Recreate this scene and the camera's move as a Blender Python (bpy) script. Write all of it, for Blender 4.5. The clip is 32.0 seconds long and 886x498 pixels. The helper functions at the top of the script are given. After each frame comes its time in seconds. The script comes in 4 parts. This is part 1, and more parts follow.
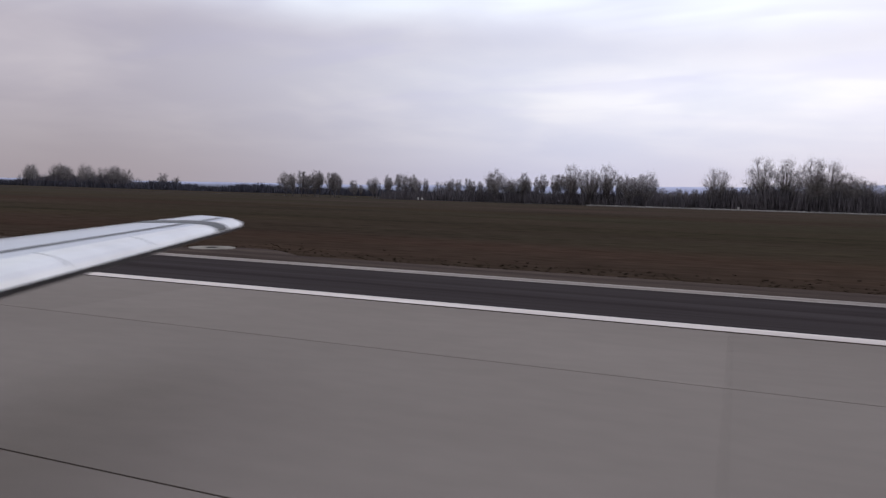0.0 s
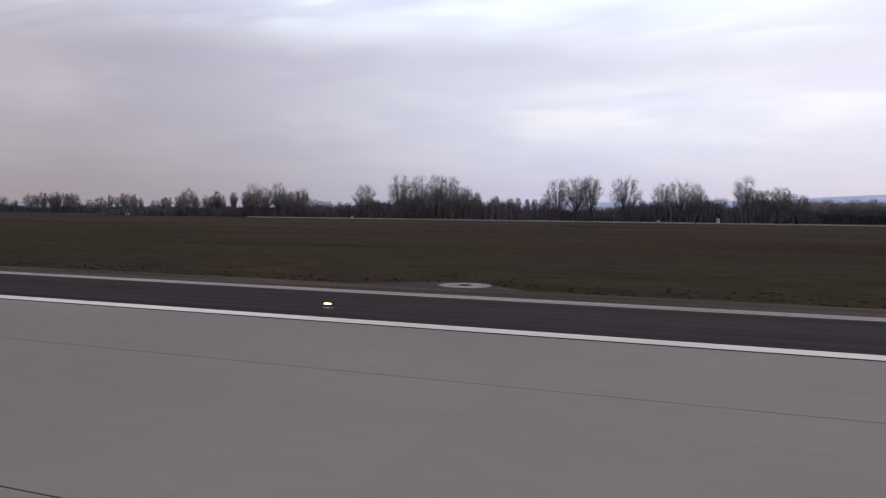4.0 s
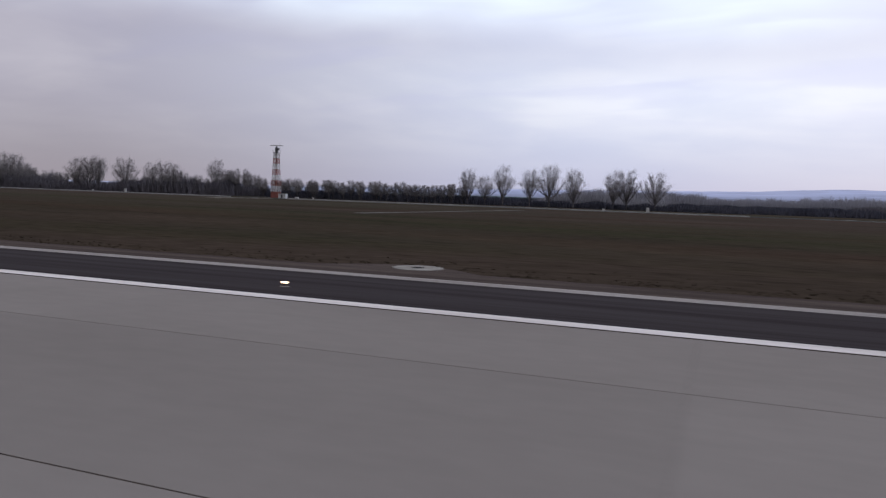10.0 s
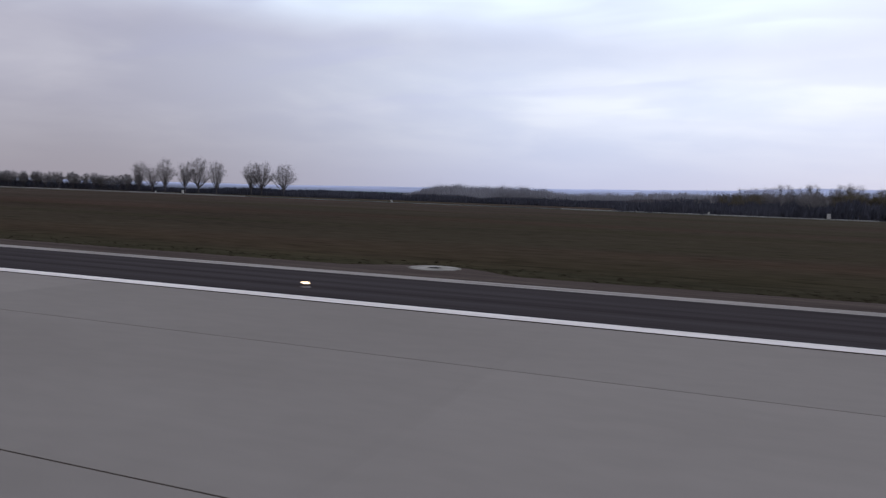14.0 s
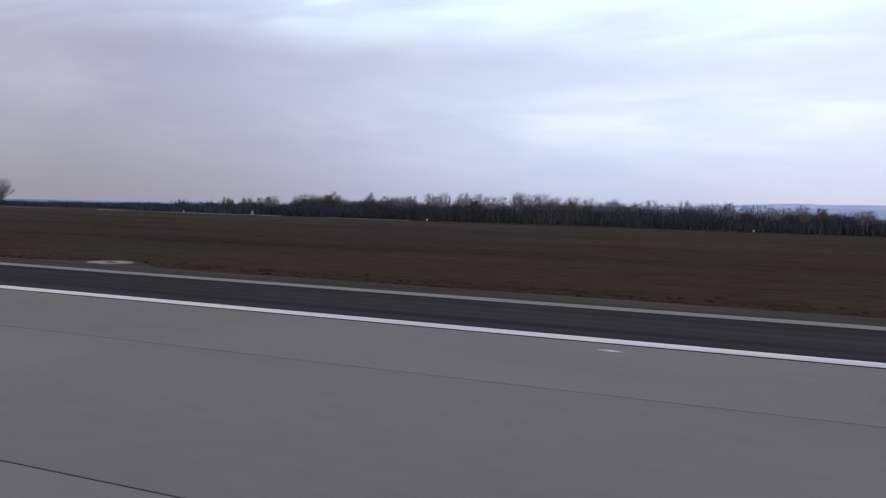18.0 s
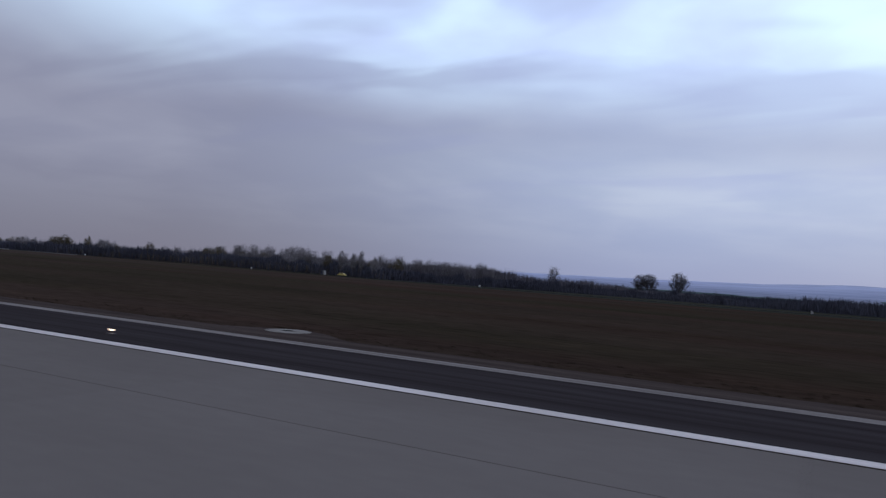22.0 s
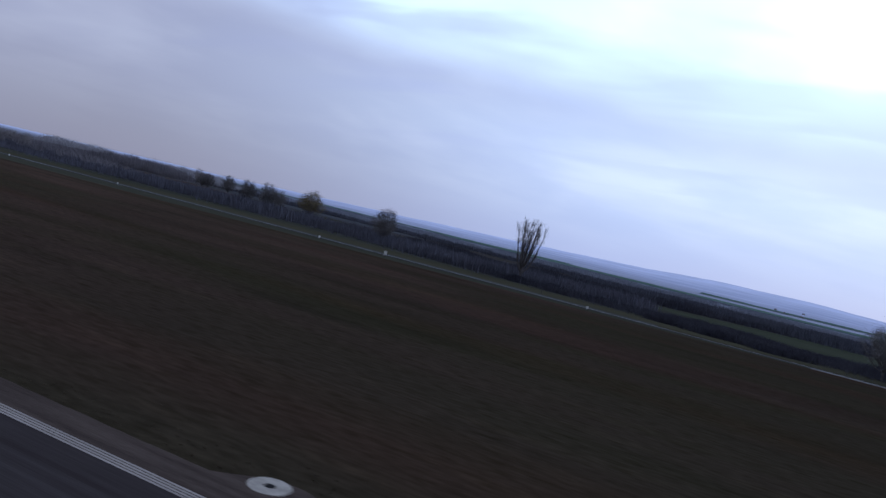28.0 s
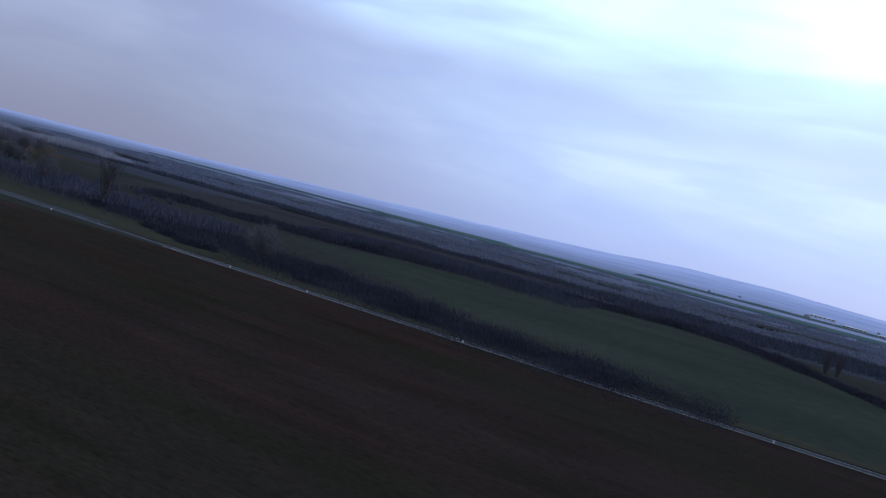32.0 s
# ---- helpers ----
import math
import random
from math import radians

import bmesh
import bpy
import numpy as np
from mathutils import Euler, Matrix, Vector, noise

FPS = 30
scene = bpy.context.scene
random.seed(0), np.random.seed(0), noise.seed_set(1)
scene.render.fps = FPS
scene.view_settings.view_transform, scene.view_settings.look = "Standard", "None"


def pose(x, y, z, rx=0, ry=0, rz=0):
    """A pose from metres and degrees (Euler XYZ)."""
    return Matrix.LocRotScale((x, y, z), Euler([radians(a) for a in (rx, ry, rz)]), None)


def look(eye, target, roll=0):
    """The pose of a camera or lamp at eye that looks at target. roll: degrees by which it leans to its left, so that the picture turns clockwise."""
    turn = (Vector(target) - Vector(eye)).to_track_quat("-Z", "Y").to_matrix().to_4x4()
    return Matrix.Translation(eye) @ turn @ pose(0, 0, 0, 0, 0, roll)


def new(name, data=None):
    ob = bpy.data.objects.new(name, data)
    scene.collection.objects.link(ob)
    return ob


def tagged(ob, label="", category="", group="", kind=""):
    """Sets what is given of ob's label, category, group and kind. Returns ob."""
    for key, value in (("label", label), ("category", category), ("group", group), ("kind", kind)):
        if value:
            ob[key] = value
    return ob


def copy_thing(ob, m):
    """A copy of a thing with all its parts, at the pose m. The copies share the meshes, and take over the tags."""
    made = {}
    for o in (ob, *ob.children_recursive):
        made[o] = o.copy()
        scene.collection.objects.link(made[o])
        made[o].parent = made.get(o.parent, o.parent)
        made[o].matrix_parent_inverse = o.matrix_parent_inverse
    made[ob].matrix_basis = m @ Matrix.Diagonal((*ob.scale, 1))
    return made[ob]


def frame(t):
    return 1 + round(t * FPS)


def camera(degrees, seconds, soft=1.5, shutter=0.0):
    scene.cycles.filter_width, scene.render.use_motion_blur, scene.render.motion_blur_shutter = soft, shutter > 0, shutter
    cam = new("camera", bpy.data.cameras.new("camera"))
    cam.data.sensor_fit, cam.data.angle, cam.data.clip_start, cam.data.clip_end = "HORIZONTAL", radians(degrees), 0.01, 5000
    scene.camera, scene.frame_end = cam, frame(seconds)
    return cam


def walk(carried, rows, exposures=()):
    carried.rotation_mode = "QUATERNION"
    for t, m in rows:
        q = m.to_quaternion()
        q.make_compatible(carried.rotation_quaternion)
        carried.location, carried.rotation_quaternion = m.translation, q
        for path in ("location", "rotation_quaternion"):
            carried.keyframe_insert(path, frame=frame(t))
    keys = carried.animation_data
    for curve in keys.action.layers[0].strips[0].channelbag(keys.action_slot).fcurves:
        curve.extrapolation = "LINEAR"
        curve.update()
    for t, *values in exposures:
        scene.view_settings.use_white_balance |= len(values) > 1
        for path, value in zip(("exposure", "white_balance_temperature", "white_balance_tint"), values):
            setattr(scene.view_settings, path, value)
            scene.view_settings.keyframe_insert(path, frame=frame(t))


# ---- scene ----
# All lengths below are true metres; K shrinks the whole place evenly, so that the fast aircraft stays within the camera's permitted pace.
K = 0.47

# ---- camera ----
cam = camera(61.9, 32.0, soft=1.3, shutter=0.13)
# seconds, along the runway, to its left, height, heading to the left of square, pitch, roll
ROWS = [
    (0, 0.00, 0.68, 3.62, 21.66, -4.34, 1.61),
    (0.2, 7.71, 0.67, 3.63, 21.68, -4.35, 1.64),
    (1, 38.72, 0.63, 3.63, 21.74, -4.43, 1.71),
    (2, 79.50, 0.61, 3.64, 22.10, -4.74, 1.53),
    (3, 122.62, 0.55, 3.71, 23.07, -4.43, 1.36),
    (4, 166.46, 0.51, 3.77, 20.84, -2.89, 0.59),
    (5, 213.60, 0.34, 3.81, 20.56, -2.83, 0.60),
    (6, 261.39, 0.15, 3.83, 20.67, -3.05, 0.77),
    (7, 309.77, -0.02, 3.85, 20.98, -3.23, 1.02),
    (8, 361.09, -0.10, 3.82, 22.20, -3.15, 1.69),
    (9, 414.23, 0.04, 3.83, 22.07, -3.91, 1.87),
    (10, 468.48, 0.26, 3.81, 20.70, -4.05, 2.01),
    (11, 525.32, 0.39, 3.80, 20.02, -3.89, 1.94),
    (12, 583.07, 0.27, 3.83, 19.94, -4.04, 1.89),
    (13, 643.67, 0.18, 3.79, 20.61, -4.01, 2.02),
    (14, 706.68, 0.23, 3.79, 20.87, -4.09, 2.03),
    (15, 770.18, 0.31, 3.79, 21.04, -4.17, 2.01),
    (16, 834.16, 0.34, 3.80, 20.97, -4.05, 1.92),
    (17, 900.57, 0.19, 3.79, 19.65, -2.93, 1.45),
    (18, 968.78, 0.06, 3.74, 21.08, -2.74, 1.76),
    (19, 1038.74, 0.05, 3.75, 22.95, -3.15, 2.06),
    (20, 1110.36, 0.22, 3.73, 22.72, -2.38, 1.86),
    (21, 1185.23, 0.47, 3.77, 25.54, 1.92, 2.71),
    (22, 1260.19, 0.61, 4.01, 27.51, 2.10, 4.29),
    (23, 1336.02, 0.53, 4.49, 27.33, 0.34, 6.70),
    (24, 1412.82, 0.30, 5.17, 23.59, -0.62, 8.94),
    (25, 1492.22, -0.04, 6.29, 21.74, 0.22, 9.84),
    (26, 1572.45, -0.47, 9.11, 21.78, -0.16, 10.93),
    (27, 1652.84, -0.91, 12.36, 22.21, -0.78, 12.09),
    (27.5, 1693.00, -1.12, 14.11, 22.41, -1.05, 12.71),
    (28, 1733.03, -1.23, 16.97, 22.71, -1.19, 13.68),
    (29, 1812.19, -1.29, 23.45, 23.01, -0.69, 14.88),
    (30, 1894.11, -1.21, 33.31, 23.82, 0.27, 15.66),
    (31, 1973.16, -1.07, 42.35, 23.21, -0.27, 15.30),
    (31.8, 2036.86, -0.94, 49.80, 22.59, -1.73, 14.56),
    (32, 2052.80, -0.90, 51.67, 22.43, -2.12, 14.36),
]


def eye_pose(x, y, z, yaw, pitch, roll):
    a, b = radians(yaw), radians(pitch)
    eye = Vector((x, y, z)) * K
    way = Vector((-math.sin(a) * math.cos(b), math.cos(a) * math.cos(b), math.sin(b)))
    return look(eye, eye + way, roll)


walk(cam, [(r[0], eye_pose(*r[1:])) for r in ROWS],
     exposures=[(0, 0.04, 6900, 15), (3, 0.08, 6870, 15), (4, 0.0, 6850, 15), (8, -0.06, 6650, 14.5), (13, 0.02, 6450, 12.5), (18, 0.0, 6200, 11), (20, -0.04, 6050, 12), (21, -0.5, 5850, 13), (22, -0.65, 5750, 14), (23, -0.5, 5700, 13.5), (24, -0.4, 5680, 12.8), (25, -0.28, 5650, 12), (28, -0.1, 5450, 12.5), (30, -0.2, 5150, 12.5), (31, -0.28, 5000, 12), (32, -0.12, 5150, 12.5)])

# ---- sky and sun ----
world = bpy.data.worlds.new("overcast_sky")
scene.world = world
world.use_nodes = True
wn, wl = world.node_tree.nodes, world.node_tree.links
wn.clear()


def wnode(kind, **values):
    n = wn.new(kind)
    for key, value in values.items():
        n.inputs[key].default_value = value
    return n


def wmath(op, a, b=0.0, clamp=False):
    n = wn.new("ShaderNodeMath")
    n.operation, n.use_clamp = op, clamp
    for slot, v in enumerate((a, b)):
        if isinstance(v, (int, float)):
            n.inputs[slot].default_value = v
        else:
            wl.new(v, n.inputs[slot])
    return n.outputs[0]


def wmix(fac, a, b):
    n = wn.new("ShaderNodeMix")
    n.data_type = "RGBA"
    for slot, v in ((0, fac), (6, a), (7, b)):
        if isinstance(v, (int, float)):
            n.inputs[slot].default_value = v
        elif isinstance(v, tuple):
            n.inputs[slot].default_value = (*v, 1)
        else:
            wl.new(v, n.inputs[slot])
    return n.outputs[2]


def wramp(v, lo, hi):
    n = wn.new("ShaderNodeMapRange")
    n.interpolation_type = "SMOOTHSTEP"
    n.inputs[1].default_value, n.inputs[2].default_value = lo, hi
    wl.new(v, n.inputs[0])
    return n.outputs[0]


sky = wn.new("ShaderNodeTexSky")
sky.sky_type, sky.sun_disc = "NISHITA", False
sky.sun_elevation, sky.sun_rotation = radians(26), radians(18)
coord = wn.new("ShaderNodeTexCoord")
sep = wn.new("ShaderNodeSeparateXYZ")
wl.new(coord.outputs["Generated"], sep.inputs[0])
dx, dy, dz = sep.outputs
# cloud layer: its texture lies on a flat sheet overhead, so it is foreshortened towards the horizon
lift = wmath("ADD", wmath("MAXIMUM", dz, 0.0), 0.16)
flat = wn.new("ShaderNodeCombineXYZ")
wl.new(wmath("DIVIDE", dx, lift), flat.inputs[0])
wl.new(wmath("DIVIDE", dy, lift), flat.inputs[1])
clouds = wnode("ShaderNodeTexNoise", Scale=0.55, Detail=3.5, Roughness=0.5, Distortion=0.4)
wl.new(flat.outputs[0], clouds.inputs["Vector"])
wisps = wnode("ShaderNodeTexNoise", Scale=1.6, Detail=5.0, Roughness=0.5, Distortion=0.2)
wl.new(flat.outputs[0], wisps.inputs["Vector"])
puff = wramp(wmath("ADD", wmath("MULTIPLY", clouds.outputs[0], 0.66), wmath("MULTIPLY", wisps.outputs[0], 0.34)), 0.40, 0.60)
# brighter towards the hidden sun, with a bright gap low down, a grey bank above it and thin cloud higher up
side = wramp(wmath("ADD", dx, wmath("MULTIPLY", dz, 0.35)), -0.82, 0.0)
front = wramp(dy, -0.5, 0.6)
wave = wmath("ADD", dz, wmath("MULTIPLY", wmath("SUBTRACT", clouds.outputs[0], 0.5), 0.14))
bank = wmath("MULTIPLY", wramp(wave, 0.13, 0.20), wmath("SUBTRACT", 1.0, wramp(wave, 0.24, 0.33)))
dull = wmix(puff, (0.395, 0.38, 0.46), (0.51, 0.495, 0.565))
bright = wmix(puff, (0.755, 0.835, 1.0), (0.95, 1.01, 1.1))
bright = wmix(wmath("MULTIPLY", bank, 0.5), bright, (0.57, 0.62, 0.81))
high = wmix(puff, (1.08, 1.22, 1.58), (1.45, 1.80, 2.0))
cover = wmix(side, dull, bright)
aloft = wramp(wmath("ADD", dx, wmath("MULTIPLY", dz, 0.5)), -0.92, -0.35)
cover = wmix(wmath("MULTIPLY", wramp(wave, 0.19, 0.34), aloft), cover, high)
streaks = wnode("ShaderNodeTexNoise", Scale=1.7, Detail=3.0, Roughness=0.45, Distortion=0.5)
drift = wn.new("ShaderNodeMapping")
drift.inputs["Scale"].default_value, drift.inputs["Location"].default_value = (0.6, 1.35, 1.0), (3.1, 7.7, 0)
wl.new(flat.outputs[0], drift.inputs[0])
wl.new(drift.outputs[0], streaks.inputs["Vector"])
torn = wmath("MULTIPLY", wramp(streaks.outputs[0], 0.44, 0.62), wramp(dz, 0.06, 0.16))
cover = wmix(wmath("MULTIPLY", torn, 0.5), cover, wmix(side, (0.40, 0.39, 0.48), (0.66, 0.72, 0.98)))
haze = wmix(wramp(dx, -0.78, -0.15), (0.335, 0.315, 0.372), (0.48, 0.535, 0.755))
veil = wmix(wramp(dz, 0.0, 0.16), haze, cover)
rear = wmix(1.0, veil, (0.36, 0.36, 0.385))
veil = wmix(front, rear, veil)
clear = wn.new("ShaderNodeMix")
clear.data_type, clear.blend_type = "RGBA", "MULTIPLY"
clear.inputs[0].default_value = 1.0
clear.inputs[7].default_value = (0.1, 0.1, 0.1, 1)
wl.new(sky.outputs[0], clear.inputs[6])
total = wmix(0.92, clear.outputs[2], veil)
bg = wn.new("ShaderNodeBackground")
wl.new(total, bg.inputs[0])
bg.inputs[1].default_value = 1.0
wl.new(bg.outputs[0], wn.new("ShaderNodeOutputWorld").inputs[0])

sun_data = bpy.data.lights.new("sun", "SUN")
sun_data.energy, sun_data.angle, sun_data.color = 0.4, radians(25), (1.0, 0.96, 0.9)
sun = new("sun", sun_data)
sun.matrix_world = look((0, 0, 300), (-0.28 * 300, -0.86 * 300, 300 - 0.44 * 300))


# ---- materials ----
def material(name, low, high, rough=0.9, scale=1.0, stretch=(1, 1, 1), grain=30.0, grain_amount=0.25, bump=0.0, vary=0.0, island=0.0, metal=0.0, edges=(0.35, 0.65), third=None, third_scale=0.02, along=None):
    """Two colours blended by a broad noise, darkened and lightened by a fine one; along: colour dimmed further down the
    field in place of a darker exposure, or tinted; sizes in true metres.
    """
    m = bpy.data.materials.new(name)
    m.use_nodes = True
    n, l = m.node_tree.nodes, m.node_tree.links
    b = n["Principled BSDF"]
    b.inputs["Roughness"].default_value, b.inputs["Metallic"].default_value = rough, metal
    b.inputs["Specular IOR Level"].default_value = 0.5 if rough < 0.7 else 0.0
    g = n.new("ShaderNodeNewGeometry")
    mp = n.new("ShaderNodeMapping")
    mp.inputs["Scale"].default_value = [s / K for s in stretch]
    l.new(g.outputs["Position"], mp.inputs[0])

    def noise_at(s, detail=4.0):
        t = n.new("ShaderNodeTexNoise")
        t.inputs["Scale"].default_value, t.inputs["Detail"].default_value = s, detail
        l.new(mp.outputs[0], t.inputs["Vector"])
        return t.outputs[0]

    def ramp(v, lo, hi, a=0.0, c=1.0):
        r = n.new("ShaderNodeMapRange")
        for slot, x in enumerate((lo, hi, a, c), 1):
            r.inputs[slot].default_value = x
        l.new(v, r.inputs[0])
        return r.outputs[0]

    def mix(f, a, c, blend="MIX"):
        x = n.new("ShaderNodeMix")
        x.data_type, x.blend_type = "RGBA", blend
        for slot, v in ((0, f), (6, a), (7, c)):
            if isinstance(v, float):
                x.inputs[slot].default_value = v
            elif isinstance(v, tuple):
                x.inputs[slot].default_value = (*v, 1)
            else:
                l.new(v, x.inputs[slot])
        return x.outputs[2]

    colour = mix(ramp(noise_at(scale), *edges), low, high)
    if third:
        colour = mix(ramp(noise_at(third_scale, 3.0), 0.45, 0.6), colour, third)
    fine = noise_at(grain, 3.0)
    shade = ramp(fine, 0.3, 0.7, 1 - grain_amount, 1 + grain_amount)
    for amount, node, socket in ((vary, "ShaderNodeObjectInfo", "Random"), (island, "ShaderNodeNewGeometry", "Random Per Island")):
        if amount:
            k = n.new("ShaderNodeMath")
            k.operation = "MULTIPLY"
            l.new(shade, k.inputs[0])
            l.new(ramp(n.new(node).outputs[socket], 0, 1, 1 - amount, 1 + amount), k.inputs[1])
            shade = k.outputs[0]
    grey = n.new("ShaderNodeCombineColor")
    for slot in range(3):
        l.new(shade, grey.inputs[slot])
    l.new(mix(1.0, colour, grey.outputs[0], "MULTIPLY"), b.inputs["Base Color"])
    # along the field: own tints, and painted dimming that stands in for lower exposure
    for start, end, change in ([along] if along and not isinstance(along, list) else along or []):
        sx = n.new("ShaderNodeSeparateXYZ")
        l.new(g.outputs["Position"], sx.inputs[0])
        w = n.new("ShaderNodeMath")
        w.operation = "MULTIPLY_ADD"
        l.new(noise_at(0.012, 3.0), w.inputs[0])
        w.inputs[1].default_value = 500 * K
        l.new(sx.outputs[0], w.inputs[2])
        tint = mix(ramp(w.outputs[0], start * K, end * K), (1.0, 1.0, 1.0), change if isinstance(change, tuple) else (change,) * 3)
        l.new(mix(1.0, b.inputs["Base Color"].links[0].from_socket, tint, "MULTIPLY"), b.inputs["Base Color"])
    if bump:
        bp = n.new("ShaderNodeBump")
        bp.inputs["Strength"].default_value, bp.inputs["Distance"].default_value = bump, 0.02
        l.new(fine, bp.inputs["Height"])
        l.new(bp.outputs[0], b.inputs["Normal"])
    return m


def glowing(name, colour, strength):
    m = material(name, colour, colour, rough=0.3, grain_amount=0.02)
    b = m.node_tree.nodes["Principled BSDF"]
    b.inputs["Emission Color"].default_value, b.inputs["Emission Strength"].default_value = (*colour, 1), strength
    return m


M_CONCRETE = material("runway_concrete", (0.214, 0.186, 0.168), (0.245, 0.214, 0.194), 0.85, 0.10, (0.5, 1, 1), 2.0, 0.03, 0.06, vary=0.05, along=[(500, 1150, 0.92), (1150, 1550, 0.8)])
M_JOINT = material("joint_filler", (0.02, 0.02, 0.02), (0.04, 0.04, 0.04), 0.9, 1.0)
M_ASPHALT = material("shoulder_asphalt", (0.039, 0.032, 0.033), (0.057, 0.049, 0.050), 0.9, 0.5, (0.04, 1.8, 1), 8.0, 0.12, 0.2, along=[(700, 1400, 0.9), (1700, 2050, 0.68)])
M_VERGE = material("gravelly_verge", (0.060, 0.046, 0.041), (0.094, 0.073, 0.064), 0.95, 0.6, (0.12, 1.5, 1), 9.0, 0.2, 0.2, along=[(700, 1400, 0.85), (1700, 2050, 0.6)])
M_PAINT = material("white_runway_paint", (0.60, 0.535, 0.505), (0.74, 0.67, 0.635), 0.75, 0.4, (0.3, 3, 1), 12.0, 0.06)
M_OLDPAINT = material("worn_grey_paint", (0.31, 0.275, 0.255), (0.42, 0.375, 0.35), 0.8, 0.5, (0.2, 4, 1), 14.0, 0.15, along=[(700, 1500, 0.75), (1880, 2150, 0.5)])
M_LINE = material("far_line_paint", (0.14, 0.14, 0.145), (0.34, 0.34, 0.35), 0.7, 0.02, (1, 1, 1), 1.0, 0.1)
M_TUFT = material("grass_tufts", (0.036, 0.029, 0.020), (0.060, 0.045, 0.031), 1.0, 0.3, grain=6.0, island=0.3)
M_FIELD = material("green_winter_crop", (0.031, 0.035, 0.0245), (0.040, 0.0435, 0.031), 1.0, 0.012, (0.5, 1.2, 1), 0.25, 0.18)
M_MEADOW = material("short_meadow_grass", (0.036, 0.034, 0.0235), (0.045, 0.042, 0.028), 1.0, 0.02, (0.4, 1.5, 1), 0.4, 0.15)
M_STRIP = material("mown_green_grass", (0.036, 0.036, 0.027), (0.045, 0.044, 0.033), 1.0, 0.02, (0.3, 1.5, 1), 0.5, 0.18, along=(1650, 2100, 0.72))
M_PASTURE = material("rough_pasture", (0.029, 0.029, 0.024), (0.040, 0.039, 0.032), 1.0, 0.012, (0.4, 1.5, 1), 0.3, 0.18)
M_STUBBLE = material("ploughed_field", (0.034, 0.031, 0.030), (0.046, 0.041, 0.039), 1.0, 0.008, (0.4, 1.5, 1), 0.2, 0.15)
# green crop with the blue of distance haze painted into its colour
M_FARGREEN = material("haze_tinted_field", (0.068, 0.104, 0.092), (0.088, 0.122, 0.110), 1.0, 0.004, grain=0.05, grain_amount=0.08)
M_PATH = material("pale_concrete_path", (0.13, 0.125, 0.115), (0.19, 0.18, 0.165), 0.9, 0.3, grain=5.0)
M_ROAD = material("taxiway_asphalt", (0.046, 0.046, 0.045), (0.062, 0.062, 0.060), 0.9, 0.05, (0.2, 1, 1), 3.0, 0.15)
M_BARK = material("grey_bark", (0.125, 0.115, 0.12), (0.175, 0.162, 0.168), 0.95, 0.6, grain=8.0, vary=0.15)
# twig colour lightened and tinted violet in place of haze
M_TWIG = material("bare_twigs", (0.27, 0.25, 0.255), (0.35, 0.325, 0.33), 0.95, 0.4, grain=4.0, vary=0.2, island=0.2)
M_TWIGDARK = material("dark_bare_twigs", (0.128, 0.120, 0.124), (0.178, 0.166, 0.168), 0.95, 0.4, grain=4.0, vary=0.2, island=0.2)
M_BARKDARK = material("dark_bark", (0.085, 0.078, 0.08), (0.125, 0.115, 0.118), 0.95, 0.6, grain=8.0, vary=0.15)
M_TWIGTAN = material("tan_twigs", (0.13, 0.107, 0.066), (0.19, 0.155, 0.092), 0.95, 0.4, grain=4.0, vary=0.15, island=0.25)
# scrub colour raised and slightly blued, the lift of haze painted in
M_SCRUB = material("bare_scrub", (0.15, 0.142, 0.162), (0.21, 0.196, 0.218), 1.0, 0.05, grain=0.6, island=0.14)
M_BRUSH = material("dark_brush", (0.047, 0.048, 0.064), (0.070, 0.069, 0.087), 1.0, 0.03, grain=0.4, island=0.08)
# lighter, bluer copy of the brush, with mid-distance haze painted in
M_PALEBRUSH = material("haze_tinted_brush", (0.083, 0.085, 0.11), (0.115, 0.115, 0.144), 1.0, 0.03, grain=0.4, island=0.08)
M_SCRUBTAN = material("tan_scrub", (0.13, 0.114, 0.095), (0.20, 0.165, 0.115), 1.0, 0.06, grain=2.0, island=0.3)
# three woods with haze painted in: paled or blued by how far they stand
M_FARWOOD = material("haze_paled_wood", (0.35, 0.345, 0.38), (0.42, 0.41, 0.45), 1.0, 0.05, grain=1.0, island=0.15)
M_HEDGE = material("haze_tinted_hedge", (0.074, 0.078, 0.103), (0.097, 0.101, 0.128), 1.0, 0.01, grain=0.2, island=0.05)
M_BLUEWOOD = material("haze_blued_wood", (0.185, 0.20, 0.25), (0.225, 0.24, 0.295), 1.0, 0.006, grain=0.1, grain_amount=0.1, island=0.05)
M_WHITE = material("weathered_white_paint", (0.55, 0.55, 0.56), (0.72, 0.72, 0.73), 0.6, 0.8, grain=8.0, grain_amount=0.08)
M_RED = material("signal_red_paint", (0.24, 0.075, 0.06), (0.33, 0.105, 0.085), 0.55, 0.8, grain=8.0, grain_amount=0.12)
M_STEEL = material("grey_steel", (0.10, 0.10, 0.11), (0.18, 0.18, 0.19), 0.5, 1.5, grain=8.0, metal=0.6)
M_DARK = material("dark_rubber", (0.012, 0.012, 0.013), (0.03, 0.03, 0.03), 0.8, 2.0)
M_PAD = material("pale_pad_concrete", (0.21, 0.19, 0.17), (0.31, 0.285, 0.255), 0.85, 1.2, grain=8.0, grain_amount=0.12)
M_KERB = material("pale_kerb_concrete", (0.36, 0.36, 0.365), (0.52, 0.52, 0.525), 0.8, 0.05, grain=1.0, grain_amount=0.15)
M_WING = material("white_wing_paint", (0.45, 0.46, 0.52), (0.52, 0.53, 0.59), 0.4, 0.6, (1, 0.4, 1), 3.0, 0.04)
